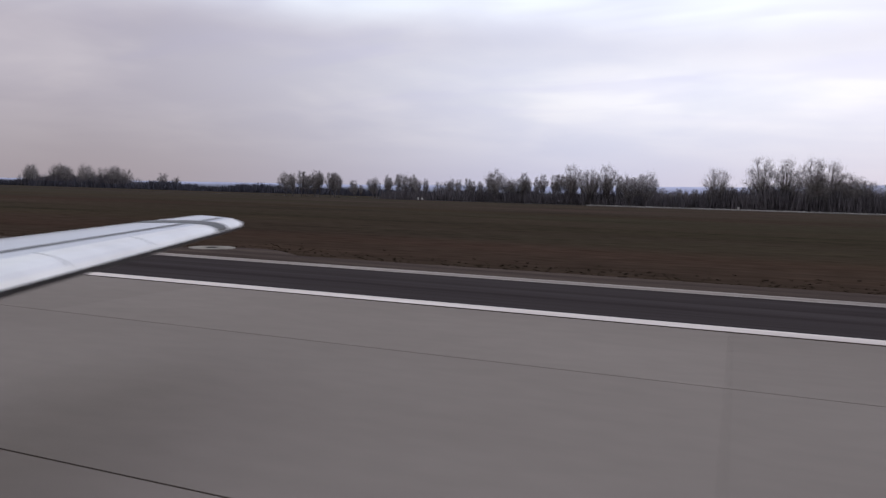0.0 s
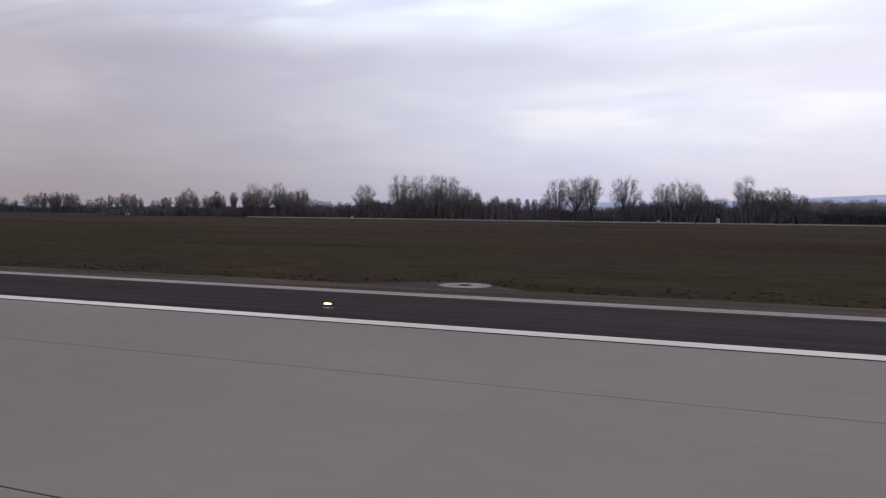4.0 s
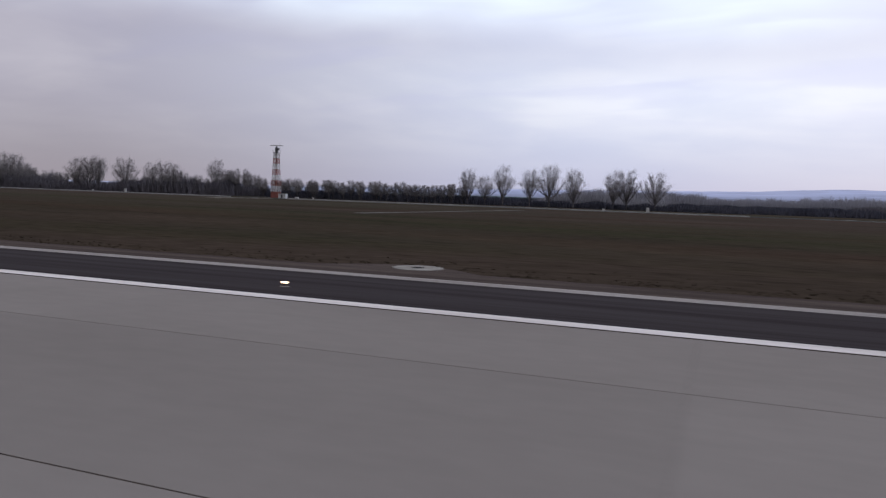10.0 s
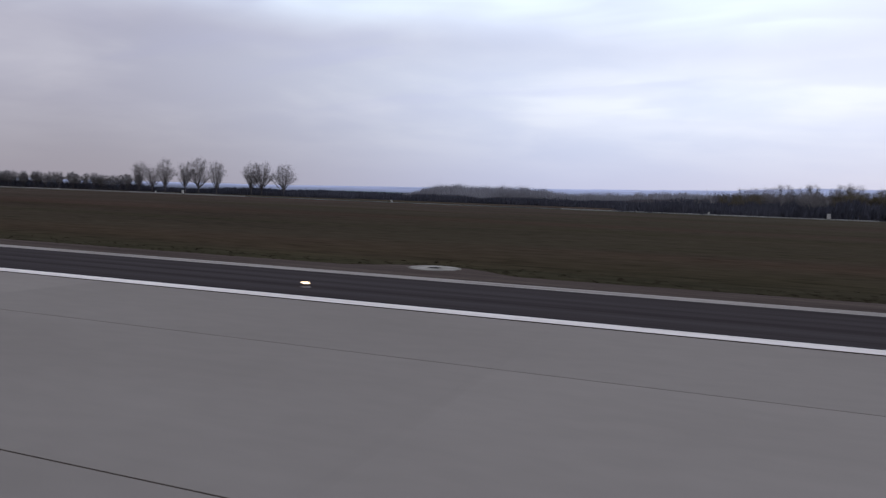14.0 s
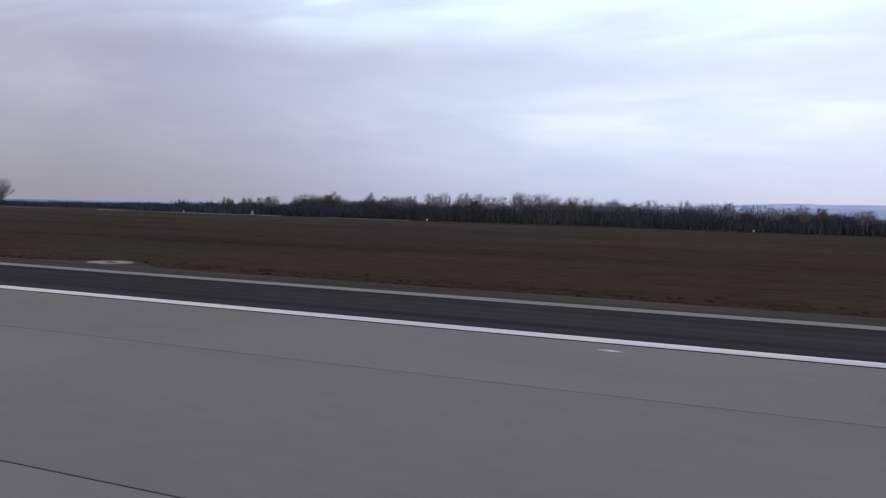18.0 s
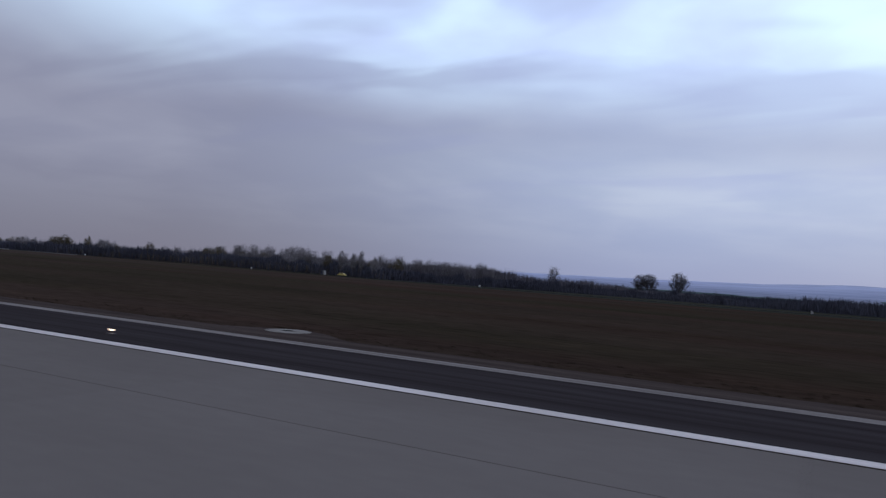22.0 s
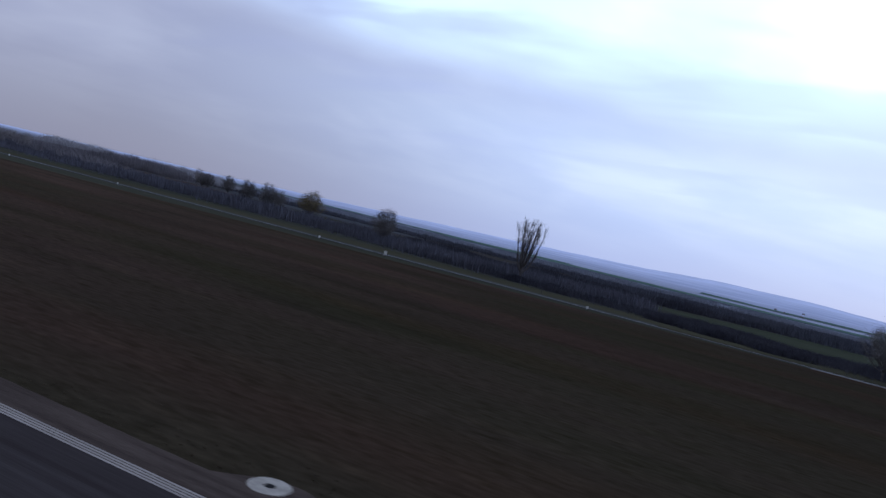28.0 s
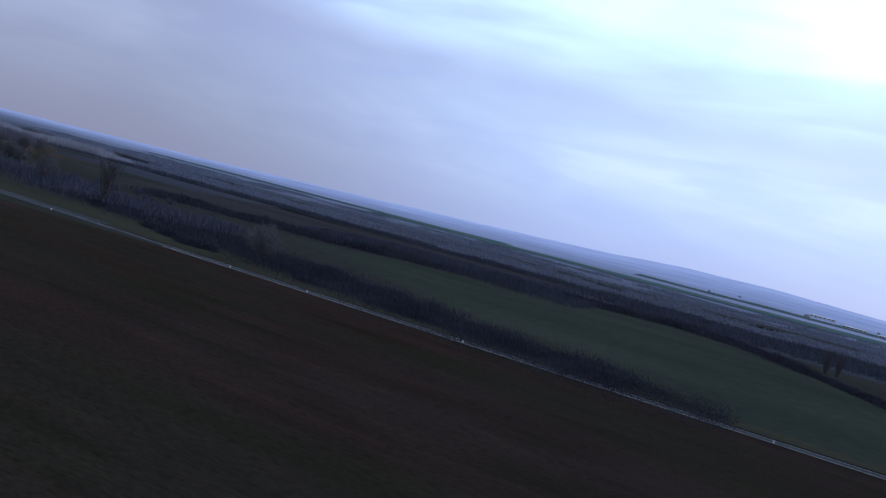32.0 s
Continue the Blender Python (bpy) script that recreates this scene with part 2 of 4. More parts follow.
M_SLAT = material("white_leading_edge", (0.60, 0.59, 0.60), (0.69, 0.68, 0.69), 0.3, 0.8, grain=3.0, grain_amount=0.05)
M_BAND = material("dark_grey_band", (0.035, 0.034, 0.038), (0.06, 0.058, 0.062), 0.6, 1.0)
M_LAMP = glowing("lit_lens", (1.0, 0.72, 0.48), 6.0)
M_STEM = material("brown_lamp_stem", (0.05, 0.036, 0.03), (0.075, 0.055, 0.045), 0.7, 2.0)


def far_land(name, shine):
    """Patchwork of woods and fields; haze is painted in, paler and bluer with distance, and glows by shine."""
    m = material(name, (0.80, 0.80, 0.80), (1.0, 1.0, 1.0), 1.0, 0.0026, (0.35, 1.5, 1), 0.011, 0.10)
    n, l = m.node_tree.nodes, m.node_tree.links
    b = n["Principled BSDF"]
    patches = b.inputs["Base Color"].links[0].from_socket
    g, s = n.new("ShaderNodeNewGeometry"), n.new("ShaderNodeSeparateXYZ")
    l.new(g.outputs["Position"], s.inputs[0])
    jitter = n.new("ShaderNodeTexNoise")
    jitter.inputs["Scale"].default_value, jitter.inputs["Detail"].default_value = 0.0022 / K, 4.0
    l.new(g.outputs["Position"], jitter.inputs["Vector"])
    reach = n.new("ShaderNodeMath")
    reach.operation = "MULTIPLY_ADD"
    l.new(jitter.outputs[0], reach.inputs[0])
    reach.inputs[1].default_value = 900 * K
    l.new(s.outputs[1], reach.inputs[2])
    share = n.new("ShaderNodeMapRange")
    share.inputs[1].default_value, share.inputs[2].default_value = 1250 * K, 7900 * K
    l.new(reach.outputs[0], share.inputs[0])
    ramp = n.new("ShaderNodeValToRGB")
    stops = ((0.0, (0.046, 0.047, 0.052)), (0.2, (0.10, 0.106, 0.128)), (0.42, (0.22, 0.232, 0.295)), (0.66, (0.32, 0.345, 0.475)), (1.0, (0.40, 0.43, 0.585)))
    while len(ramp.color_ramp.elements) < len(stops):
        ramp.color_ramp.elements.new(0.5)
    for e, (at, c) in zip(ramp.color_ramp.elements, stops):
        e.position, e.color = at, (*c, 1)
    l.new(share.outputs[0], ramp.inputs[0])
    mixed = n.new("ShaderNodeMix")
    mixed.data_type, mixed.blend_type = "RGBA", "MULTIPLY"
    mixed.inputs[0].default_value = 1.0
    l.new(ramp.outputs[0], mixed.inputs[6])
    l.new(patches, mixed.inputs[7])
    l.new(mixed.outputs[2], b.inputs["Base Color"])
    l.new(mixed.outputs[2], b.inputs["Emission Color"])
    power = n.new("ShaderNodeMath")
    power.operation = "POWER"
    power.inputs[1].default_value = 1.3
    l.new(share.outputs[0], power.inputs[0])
    # added glow, standing in for light scattered by the haze
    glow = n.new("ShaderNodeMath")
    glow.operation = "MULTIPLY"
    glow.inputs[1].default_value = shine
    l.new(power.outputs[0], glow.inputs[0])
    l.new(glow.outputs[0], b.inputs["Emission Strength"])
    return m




def grass_land():
    """Rough winter turf: long mown swathes of olive, rust-brown and straw, with darker tussocks."""
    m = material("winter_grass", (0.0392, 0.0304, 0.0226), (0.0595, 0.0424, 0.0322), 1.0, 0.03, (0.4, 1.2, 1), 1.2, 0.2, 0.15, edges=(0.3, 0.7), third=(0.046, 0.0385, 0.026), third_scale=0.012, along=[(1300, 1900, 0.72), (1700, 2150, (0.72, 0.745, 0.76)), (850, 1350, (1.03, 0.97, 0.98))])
    n, l = m.node_tree.nodes, m.node_tree.links
    b = n["Principled BSDF"]
    g = n.new("ShaderNodeNewGeometry")
    # each swathe: how it stretches along and across the field, where it begins, and how it tints the turf
    for stretch, low, high, tint in (((0.0045, 0.03, 1), 0.5, 0.66, (1.1, 0.94, 0.95)), ((0.006, 0.042, 1), 0.5, 0.64, (0.85, 0.92, 0.83)), ((0.02, 0.11, 1), 0.53, 0.72, (0.8, 0.82, 0.83)), ((0.05, 0.25, 1), 0.54, 0.74, (1.18, 1.17, 1.12)), ((0.25, 0.7, 1), 0.5, 0.7, (0.76, 0.77, 0.74))):
        mp, t, r, x = n.new("ShaderNodeMapping"), n.new("ShaderNodeTexNoise"), n.new("ShaderNodeMapRange"), n.new("ShaderNodeMix")
        mp.inputs["Scale"].default_value = [v / K for v in stretch]
        mp.inputs["Location"].default_value = (37 * stretch[1], 911 * stretch[0], 0)
        l.new(g.outputs["Position"], mp.inputs[0])
        t.inputs["Scale"].default_value, t.inputs["Detail"].default_value = 1.0, 4.0
        l.new(mp.outputs[0], t.inputs["Vector"])
        r.inputs[1].default_value, r.inputs[2].default_value = low, high
        l.new(t.outputs[0], r.inputs[0])
        x.data_type, x.blend_type = "RGBA", "MULTIPLY"
        l.new(r.outputs[0], x.inputs[0])
        l.new(b.inputs["Base Color"].links[0].from_socket, x.inputs[6])
        x.inputs[7].default_value = (*tint, 1)
        l.new(x.outputs[2], b.inputs["Base Color"])
    # distance haze painted into the far side of the field, up to the scrub wood
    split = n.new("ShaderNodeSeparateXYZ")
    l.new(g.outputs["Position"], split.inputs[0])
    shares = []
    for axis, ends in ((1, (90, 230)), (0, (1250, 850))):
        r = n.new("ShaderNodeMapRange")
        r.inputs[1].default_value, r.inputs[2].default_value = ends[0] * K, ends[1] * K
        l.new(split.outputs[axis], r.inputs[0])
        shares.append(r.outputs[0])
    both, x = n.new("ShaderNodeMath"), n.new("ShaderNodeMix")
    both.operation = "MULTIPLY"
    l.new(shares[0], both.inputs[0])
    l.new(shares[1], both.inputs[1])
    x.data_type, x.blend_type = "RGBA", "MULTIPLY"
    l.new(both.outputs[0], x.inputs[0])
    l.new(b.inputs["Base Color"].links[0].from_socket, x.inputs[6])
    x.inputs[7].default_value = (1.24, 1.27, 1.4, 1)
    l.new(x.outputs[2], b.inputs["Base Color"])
    return m


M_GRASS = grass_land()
M_FARLAND = far_land("haze_painted_farmland", 0.0)
M_HILLS = far_land("haze_painted_hills", 0.3)
M_YELLOW = material("yellow_car_paint", (0.62, 0.50, 0.12), (0.72, 0.60, 0.18), 0.35, 1.0, grain=5.0, grain_amount=0.05)
M_GLASS = material("dark_car_glass", (0.02, 0.022, 0.025), (0.03, 0.033, 0.036), 0.08, 1.0)
M_WALL = material("plastered_house_wall", (0.30, 0.30, 0.32), (0.40, 0.40, 0.42), 0.9, 0.2, vary=0.2)
# roof colour paled to imitate haze over the far village
M_ROOF = material("haze_paled_roof", (0.22, 0.20, 0.22), (0.28, 0.25, 0.27), 0.9, 0.3, vary=0.2)


# ---- building helpers ----
def mesh(name, verts, faces, mat):
    me = bpy.data.meshes.new(name)
    me.from_pydata([(x * K, y * K, z * K) for x, y, z in verts], [], [tuple(f) for f in faces])
    me.materials.append(mat)
    me.update()
    return me


def thing(name, place=(0, 0, 0), turn=0.0, **tags):
    ob = new(name)
    ob.matrix_world = pose(place[0] * K, place[1] * K, place[2] * K, 0, 0, turn)
    return tagged(ob, **tags)


def part(name, data, mat, parent, label=""):
    """A mesh object under a thing or a part, from (verts, faces), in the thing's own axes."""
    ob = new(name, mesh(name, *data, mat))
    ob.parent = parent
    return tagged(ob, label=label)


def solid(name, data, mat, place=(0, 0, 0), turn=0.0, **tags):
    ob = new(name, mesh(name, *data, mat))
    ob.matrix_world = pose(place[0] * K, place[1] * K, place[2] * K, 0, 0, turn)
    return tagged(ob, **tags)


def joined(*pieces):
    verts, faces = [], []
    for v, f in pieces:
        faces += [[i + len(verts) for i in q] for q in f]
        verts += list(v)
    return verts, faces


def box(x0, x1, y0, y1, z0, z1, c=0.0):
    """A block whose top edges are chamfered by c."""
    if c <= 0:
        v = [(x, y, z) for z in (z0, z1) for x, y in ((x0, y0), (x1, y0), (x1, y1), (x0, y1))]
        return v, [(3, 2, 1, 0), (4, 5, 6, 7), (0, 1, 5, 4), (1, 2, 6, 5), (2, 3, 7, 6), (3, 0, 4, 7)]
    ring = lambda d, z: [(x0 + d, y0 + d, z), (x1 - d, y0 + d, z), (x1 - d, y1 - d, z), (x0 + d, y1 - d, z)]
    v = ring(0, z0) + ring(0, z1 - c) + ring(c, z1)
    f = [(3, 2, 1, 0), (8, 9, 10, 11)]
    for a in (0, 4):
        f += [(a + i, a + (i + 1) % 4, a + 4 + (i + 1) % 4, a + 4 + i) for i in range(4)]
    return v, f


def tube(points, radii, sides=6, caps=True):
    """A tapered tube through points."""
    verts, faces = [], []
    for i, (p, r) in enumerate(zip(points, radii)):
        a, b = Vector(points[max(i - 1, 0)]), Vector(points[min(i + 1, len(points) - 1)])
        d = (b - a).normalized()
        u = d.cross(Vector((0.31, 0.95, 0.05))).normalized()
        w = d.cross(u)
        for s in range(sides):
            t = 2 * math.pi * s / sides
            verts.append(tuple(Vector(p) + r * (math.cos(t) * u + math.sin(t) * w)))
    for i in range(len(points) - 1):
        for s in range(sides):
            q = (s + 1) % sides
            faces.append((i * sides + s, i * sides + q, (i + 1) * sides + q, (i + 1) * sides + s))
    if caps:
        faces += [tuple(range(sides))[::-1], tuple((len(points) - 1) * sides + s for s in range(sides))]
    return verts, faces


def disc(r0, r1, z0, z1, sides=28):
    """A flat ring or lid of inner radius r0, outer radius r1, with a chamfered rim."""
    v, f = [], []
    for r, z in ((r1, z0), (r1, z1 - 0.01), (r1 - 0.02, z1), (max(r0, 0.001), z1), (max(r0, 0.001), z0)):
        v += [(r * math.cos(2 * math.pi * s / sides), r * math.sin(2 * math.pi * s / sides), z) for s in range(sides)]
    for k in range(4):
        f += [(k * sides + s, k * sides + (s + 1) % sides, (k + 1) * sides + (s + 1) % sides, (k + 1) * sides + s) for s in range(sides)]
    return v, f


def ribbon(points, width, z):
    """A flat strip along a line on the ground."""
    v, f = [], []
    for i, (x, y) in enumerate(points):
        a, b = Vector(points[max(i - 1, 0)]), Vector(points[min(i + 1, len(points) - 1)])
        d = (b - a).normalized() * width / 2
        v += [(x - d.y, y + d.x, z), (x + d.y, y - d.x, z)]
    f = [(2 * i + 1, 2 * i + 3, 2 * i + 2, 2 * i) for i in range(len(points) - 1)]
    return v, f


# ---- ground ----
def land_height(x, y):
    """Level airfield, with a long rise to a low ridge far off."""
    far = max(0.0, min(1.0, (y - 2600.0) / 4900.0))
    ridge = float(np.interp(x, [-7000, -4500, -3000, -1500, 0, 800, 1500, 2200, 2800, 4000, 7000], [50, 65, 88, 108, 128, 152, 185, 198, 176, 128, 75]))
    roll = 13 * noise.noise((x / 1300, y / 1000, 0.3)) + 7 * noise.noise((x / 450, y / 320, 4.3)) + 5 * noise.noise((x / 190, y / 200, 7.1))
    return ridge * far ** 1.5 + roll * far


def ground_sheet(ys):
    xs = [-9500, -7000] + list(range(-5000, 5001, 125)) + [7000, 9500]
    v = [(x, y, land_height(x, y) - 0.06) for y in ys for x in xs]
    n = len(xs)
    f = [(j * n + i, j * n + i + 1, (j + 1) * n + i + 1, (j + 1) * n + i) for j in range(len(ys) - 1) for i in range(n - 1)]
    return v, f


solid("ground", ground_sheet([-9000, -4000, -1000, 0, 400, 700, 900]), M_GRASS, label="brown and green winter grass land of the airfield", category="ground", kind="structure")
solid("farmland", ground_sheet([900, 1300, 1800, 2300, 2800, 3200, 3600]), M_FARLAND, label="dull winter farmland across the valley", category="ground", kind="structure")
solid("backdrop", ground_sheet(list(range(3600, 8000, 200)) + [8600, 10000]), M_HILLS, label="wooded slopes rising to hills under painted blue haze", category="hills", kind="structure")

LANES = [-25.4, -17.1, -8.9, -0.66, 7.57, 15.80, 22.35]
START, END, SLAB = -36.0, 1764.0, 18.0
runway = thing("runway", label="grey concrete runway of long slabs with dark joints", category="runway", kind="structure")
part("joint_bed", box(-700, 2500, -26, 22.4, -0.3, -0.035), M_JOINT, runway)
rest = [box(a, b, y0 + 0.02, y1 - 0.02, -0.034, 0, 0.012) for y0, y1 in zip(LANES[:3], LANES[1:4]) for a, b in ((START, END),)]
rest += [box(a, b, y0 + 0.02, y1 - 0.02, -0.034, 0, 0.012) for y0, y1 in zip(LANES, LANES[1:]) for a, b in ((-700, START), (END, 2500))]
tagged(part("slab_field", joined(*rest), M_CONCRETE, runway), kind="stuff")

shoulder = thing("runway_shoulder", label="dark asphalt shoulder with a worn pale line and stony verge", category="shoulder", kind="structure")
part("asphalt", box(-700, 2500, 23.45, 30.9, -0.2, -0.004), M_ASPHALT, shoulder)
# joint on the near side of the white line
part("kerb_joint", box(-700, 2500, 22.36, 22.45, -0.2, -0.02), M_JOINT, shoulder)
# added strip, imitating a dark sharpening halo on the line's far side
part("kerb_joint", box(-700, 2500, 23.33, 23.44, -0.02, 0.0), M_JOINT, shoulder)
part("edge_strip", box(-700, 2500, 22.45, 23.45, -0.2, -0.003), M_VERGE, shoulder)
LIGHT_X = [32.05 + 59.93 * k for k in range(-2, 32)]
PAD_Y = 36.2


def verge_edge():
    rnd = random.Random(5)
    top, low = [], []
    x = -700.0
    while x < 2500:
        near = min(abs(x - (p + 1.24)) for p in LIGHT_X)
        y = 35.0 + 0.15 * noise.noise((x / 6, 2.0, 0)) + 0.06 * rnd.uniform(-1, 1)
        if near < 4.5:
            y = max(y, 35.0 + 2.6 * math.cos(near / 4.5 * math.pi / 2))
        top.append((x, y, -0.012))
        low.append((x, 30.9, -0.008))
        x += 0.9 if -60 < x < 1800 else 12.0
    n = len(top)
    return top + low, [(n + i, n + i + 1, i + 1, i) for i in range(n - 1)]


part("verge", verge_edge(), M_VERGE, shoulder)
edge_line = solid("runway_edge_line", box(-700, 2500, 22.52, 23.31, -0.02, 0.004), M_PAINT, label="continuous white painted runway edge line", category="road marking", kind="structure")
outer_line = thing("shoulder_line", label="worn grey triple-striped line along the asphalt shoulder", category="road marking", kind="structure")
for y in (30.74, 31.03, 31.32, 31.61):
    part("stripe", box(-700, 2500, y, y + 0.2, -0.02, 0.004), M_OLDPAINT, outer_line)


# ---- taxiway, paths and fields ----
LINE_Y = 315.7
taxiway = thing("taxiway", label="narrow grey asphalt taxiway with pale edge lines across the field", category="taxiway", kind="structure")
part("asphalt", box(-900, 1060, LINE_Y, LINE_Y + 8.5, -0.3, 0.0), M_ROAD, taxiway)
part("asphalt", box(1060, 1700, LINE_Y, LINE_Y + 20.0, -0.3, 0.0), M_ROAD, taxiway)
part("asphalt", box(1700, 2900, LINE_Y, LINE_Y + 8.5, -0.3, 0.0), M_ROAD, taxiway)
part("kerb", box(-60, 232, LINE_Y - 0.4, LINE_Y + 0.3, -0.1, 0.42, 0.05), M_KERB, taxiway, "low pale concrete kerb")
for a, b, h, m, label in ((266, 478, 0.42, M_KERB, "low pale concrete kerb"), (478, 640, 0.2, M_LINE, "low weathered concrete kerb"), (640, 760, 0.34, M_KERB, "low pale concrete kerb"), (760, 830, 0.26, M_LINE, "low worn concrete kerb"), (830, 1760, 0.12, M_ROAD, "low weathered concrete kerb"), (1760, 2900, 0.14, M_LINE, "low worn concrete kerb")):
    part("kerb", box(a, b, LINE_Y - 0.4, LINE_Y + 0.35, -0.1, h, 0.04), m, taxiway, label)
part("edge_line", box(-300, 2900, LINE_Y + 7.2, LINE_Y + 7.7, -0.1, 0.02), M_LINE, taxiway)
solid("service_path", ribbon([(400.5, 131), (401.2, 150), (401.2, 200), (401.5, 258)], 2.1, 0.0), M_PATH, label="pale concrete track crossing the grass towards the taxiway", category="path", kind="structure")
solid("tower_path", ribbon([(264, 258), (260, 282), (256, 312), (254.5, 329)], 6.0, 0.0), M_PAD, label="pale concrete track leading to the radar mast", category="path", kind="structure")


def patch(name, corners, mat, lift, label):
    v = []
    for x, y in corners:
        v.append((x, y, land_height(x, y) + lift))
    solid(name, (v, [tuple(range(len(v)))]), mat, label=label, category="field", kind="structure")


patch("crop_field", [(1640, 600), (1880, 436), (1945, 402), (2010, 345), (2700, 345), (2600, 430), (2190, 520), (2120, 700), (1990, 880), (1830, 800), (1740, 700)], M_FIELD, 0.02, "olive green winter crop field behind the scrub")
patch("rough_pasture", [(1060, 337), (1700, 337), (1700, 328), (2950, 328), (2950, 895), (1060, 895)], M_PASTURE, -0.035, "dull olive rough pasture among the scrub")
patch("meadow", [(-400, 327), (1060, 327), (1060, 336), (1700, 336), (1700, 327), (2900, 327), (2900, 345), (1500, 385), (900, 345), (-400, 330)], M_MEADOW, 0.0, "strip of short green grass beyond the taxiway")
patch("mown_strip", [(1000, 309), (1150, 284), (1300, 272), (1450, 276), (1600, 292), (1760, 311), (1760, 315), (1000, 315)], M_STRIP, -0.05, "greener mown strip of grass along the taxiway")
patch("ploughed_field", [(-400, 560), (700, 600), (900, 1100), (-700, 1300)], M_STUBBLE, 0.02, "brown ploughed field behind the tree belt")
patch("ploughed_field", [(1250, 700), (1600, 760), (1750, 1050), (1250, 1150)], M_STUBBLE, 0.02, "brown ploughed field between hedges")
patch("crop_field", [(2200, 560), (2900, 480), (3000, 900), (2200, 820)], M_FIELD, 0.02, "green winter crop field beside the hedge")
patch("crop_field", [(900, 1150), (2300, 1020), (2300, 1330), (900, 1420)], M_STUBBLE, 0.02, "brown field before the far hedge")


def far_strip(x0, x1, y0, y1, mat, label, steps=24):
    v, f = [], []
    for i in range(steps + 1):
        x = x0 + (x1 - x0) * i / steps
        for y in (y0 + 40 * noise.noise((x / 700, y0, 0)), y1 + 40 * noise.noise((x / 700, y1, 0))):
            v.append((x, y, land_height(x, y) + 2.5))
    f = [(2 * i, 2 * i + 2, 2 * i + 3, 2 * i + 1) for i in range(steps)]
    solid("far_field", (v, f), mat, label=label, category="field", kind="structure")


far_strip(-900, 2300, 1650, 1900, M_STUBBLE, "long brown field on the gentle slope")
far_strip(300, 3300, 3150, 3500, M_FARGREEN, "long green field on the far slope, blued by painted haze")
far_strip(-1500, 900, 3450, 3700, M_FARGREEN, "long green field on the far slope, blued by painted haze")
far_strip(1500, 3600, 3950, 4200, M_FARGREEN, "narrow green field on the far slope, blued by painted haze")


# ---- lights, pads and posts ----
def runway_light():
    t = thing("runway_light", label="lit runway edge lamp on the asphalt shoulder", category="runway light", group="runway edge lights")
    part("base_plate", disc(0, 0.15, -0.01, 0.025, 16), M_STEEL, t)
    part("stem", tube([(0, 0, 0.02), (0, 0, 0.05), (0, 0, 0.155)], [0.05, 0.035, 0.045], 10), M_STEM, t, "brownish metal stem")
    part("lens", tube([(0, 0, 0.155), (0, 0, 0.165), (0, 0, 0.20), (0, 0, 0.215)], [0.085, 0.1, 0.09, 0.04], 14), M_LAMP, t, "glowing warm white lens")
    return t


def inspection_pad():
    t = thing("concrete_pad", label="round pale concrete pad with a dark hatch in the verge", category="concrete pad", group="round pads along the verge")
    part("ring", disc(0.36, 1.35, -0.05, 0.03), M_PAD, t, "pale painted ring")
    part("hatch", disc(0, 0.34, -0.05, 0.045, 16), M_DARK, t, "dark metal hatch")
    return t


# small shifts, in metres, off even spacing, fitting single lamps and pads to the camera's view
LAMP_SHIFT = {0: 0.32, 2: 0.29, 6: 0.15, 7: 0.67, 8: 0.71, 9: 0.81, 10: 0.47, 13: -1.77, 18: -0.49, 19: -0.82, 20: -1.33, 23: -0.43, 24: -0.78}
PAD_SHIFT = {-1: -2.2, 0: -0.66, 1: 0.12, 2: 0.96, 5: 0.74, 6: 0.79, 7: 0.73, 8: 0.70, 9: 0.11, 10: 0.32, 13: -0.82, 14: -1.52, 18: -1.11, 19: -0.54, 20: -0.32, 21: -0.64, 23: -1.55, 24: -0.96, 27: 0.31, 28: -1.17, 29: 0.67}
lamp, pad = runway_light(), inspection_pad()
for n, x in enumerate(LIGHT_X):
    for ob, at in ((lamp, (x + LAMP_SHIFT.get(n - 2, 0.0), 25.5, -0.004)), (pad, (x + 1.24 + PAD_SHIFT.get(n - 2, 0.0), PAD_Y, -0.01))):
        m = pose(at[0] * K, at[1] * K, at[2] * K)
        if n:
            copy_thing(ob, m)
        else:
            ob.matrix_world = m


def marker_post(w, h):
    t = thing("marker_board", label="small white marker board on two legs beside the taxiway", category="marker", group="taxiway marker boards")
    part("board", box(-w / 2, w / 2, -0.12, 0.12, 0.25, h, 0.03), M_WHITE, t)
    for s in (-0.3, 0.3):
        part("leg", box(s * w - 0.05, s * w + 0.05, -0.05, 0.05, 0, 0.26), M_STEEL, t)
    return t


small, large = marker_post(0.8, 1.25), marker_post(1.3, 2.3)
first = [True, True]
for x, big in ((-138, 0), (-136, 0), (0, 0), (141, 0), (164, 1), (281, 0), (421, 0), (439, 1), (560, 0), (700, 0), (743, 1), (839, 0), (978, 0), (1028, 1), (1117, 0), (1256, 0), (1302, 0), (1395, 0), (1534, 0), (1572, 1), (1672, 0), (1808, 0), (1857, 0), (1943, 0), (2076, 0), (2214, 0)):
    ob, m = (large, small)[1 - big], pose(x * K, (LINE_Y - 0.6) * K, -0.06 * K)
    if first[big]:
        ob.matrix_world, first[big] = m, False
    else:
        copy_thing(ob, m)


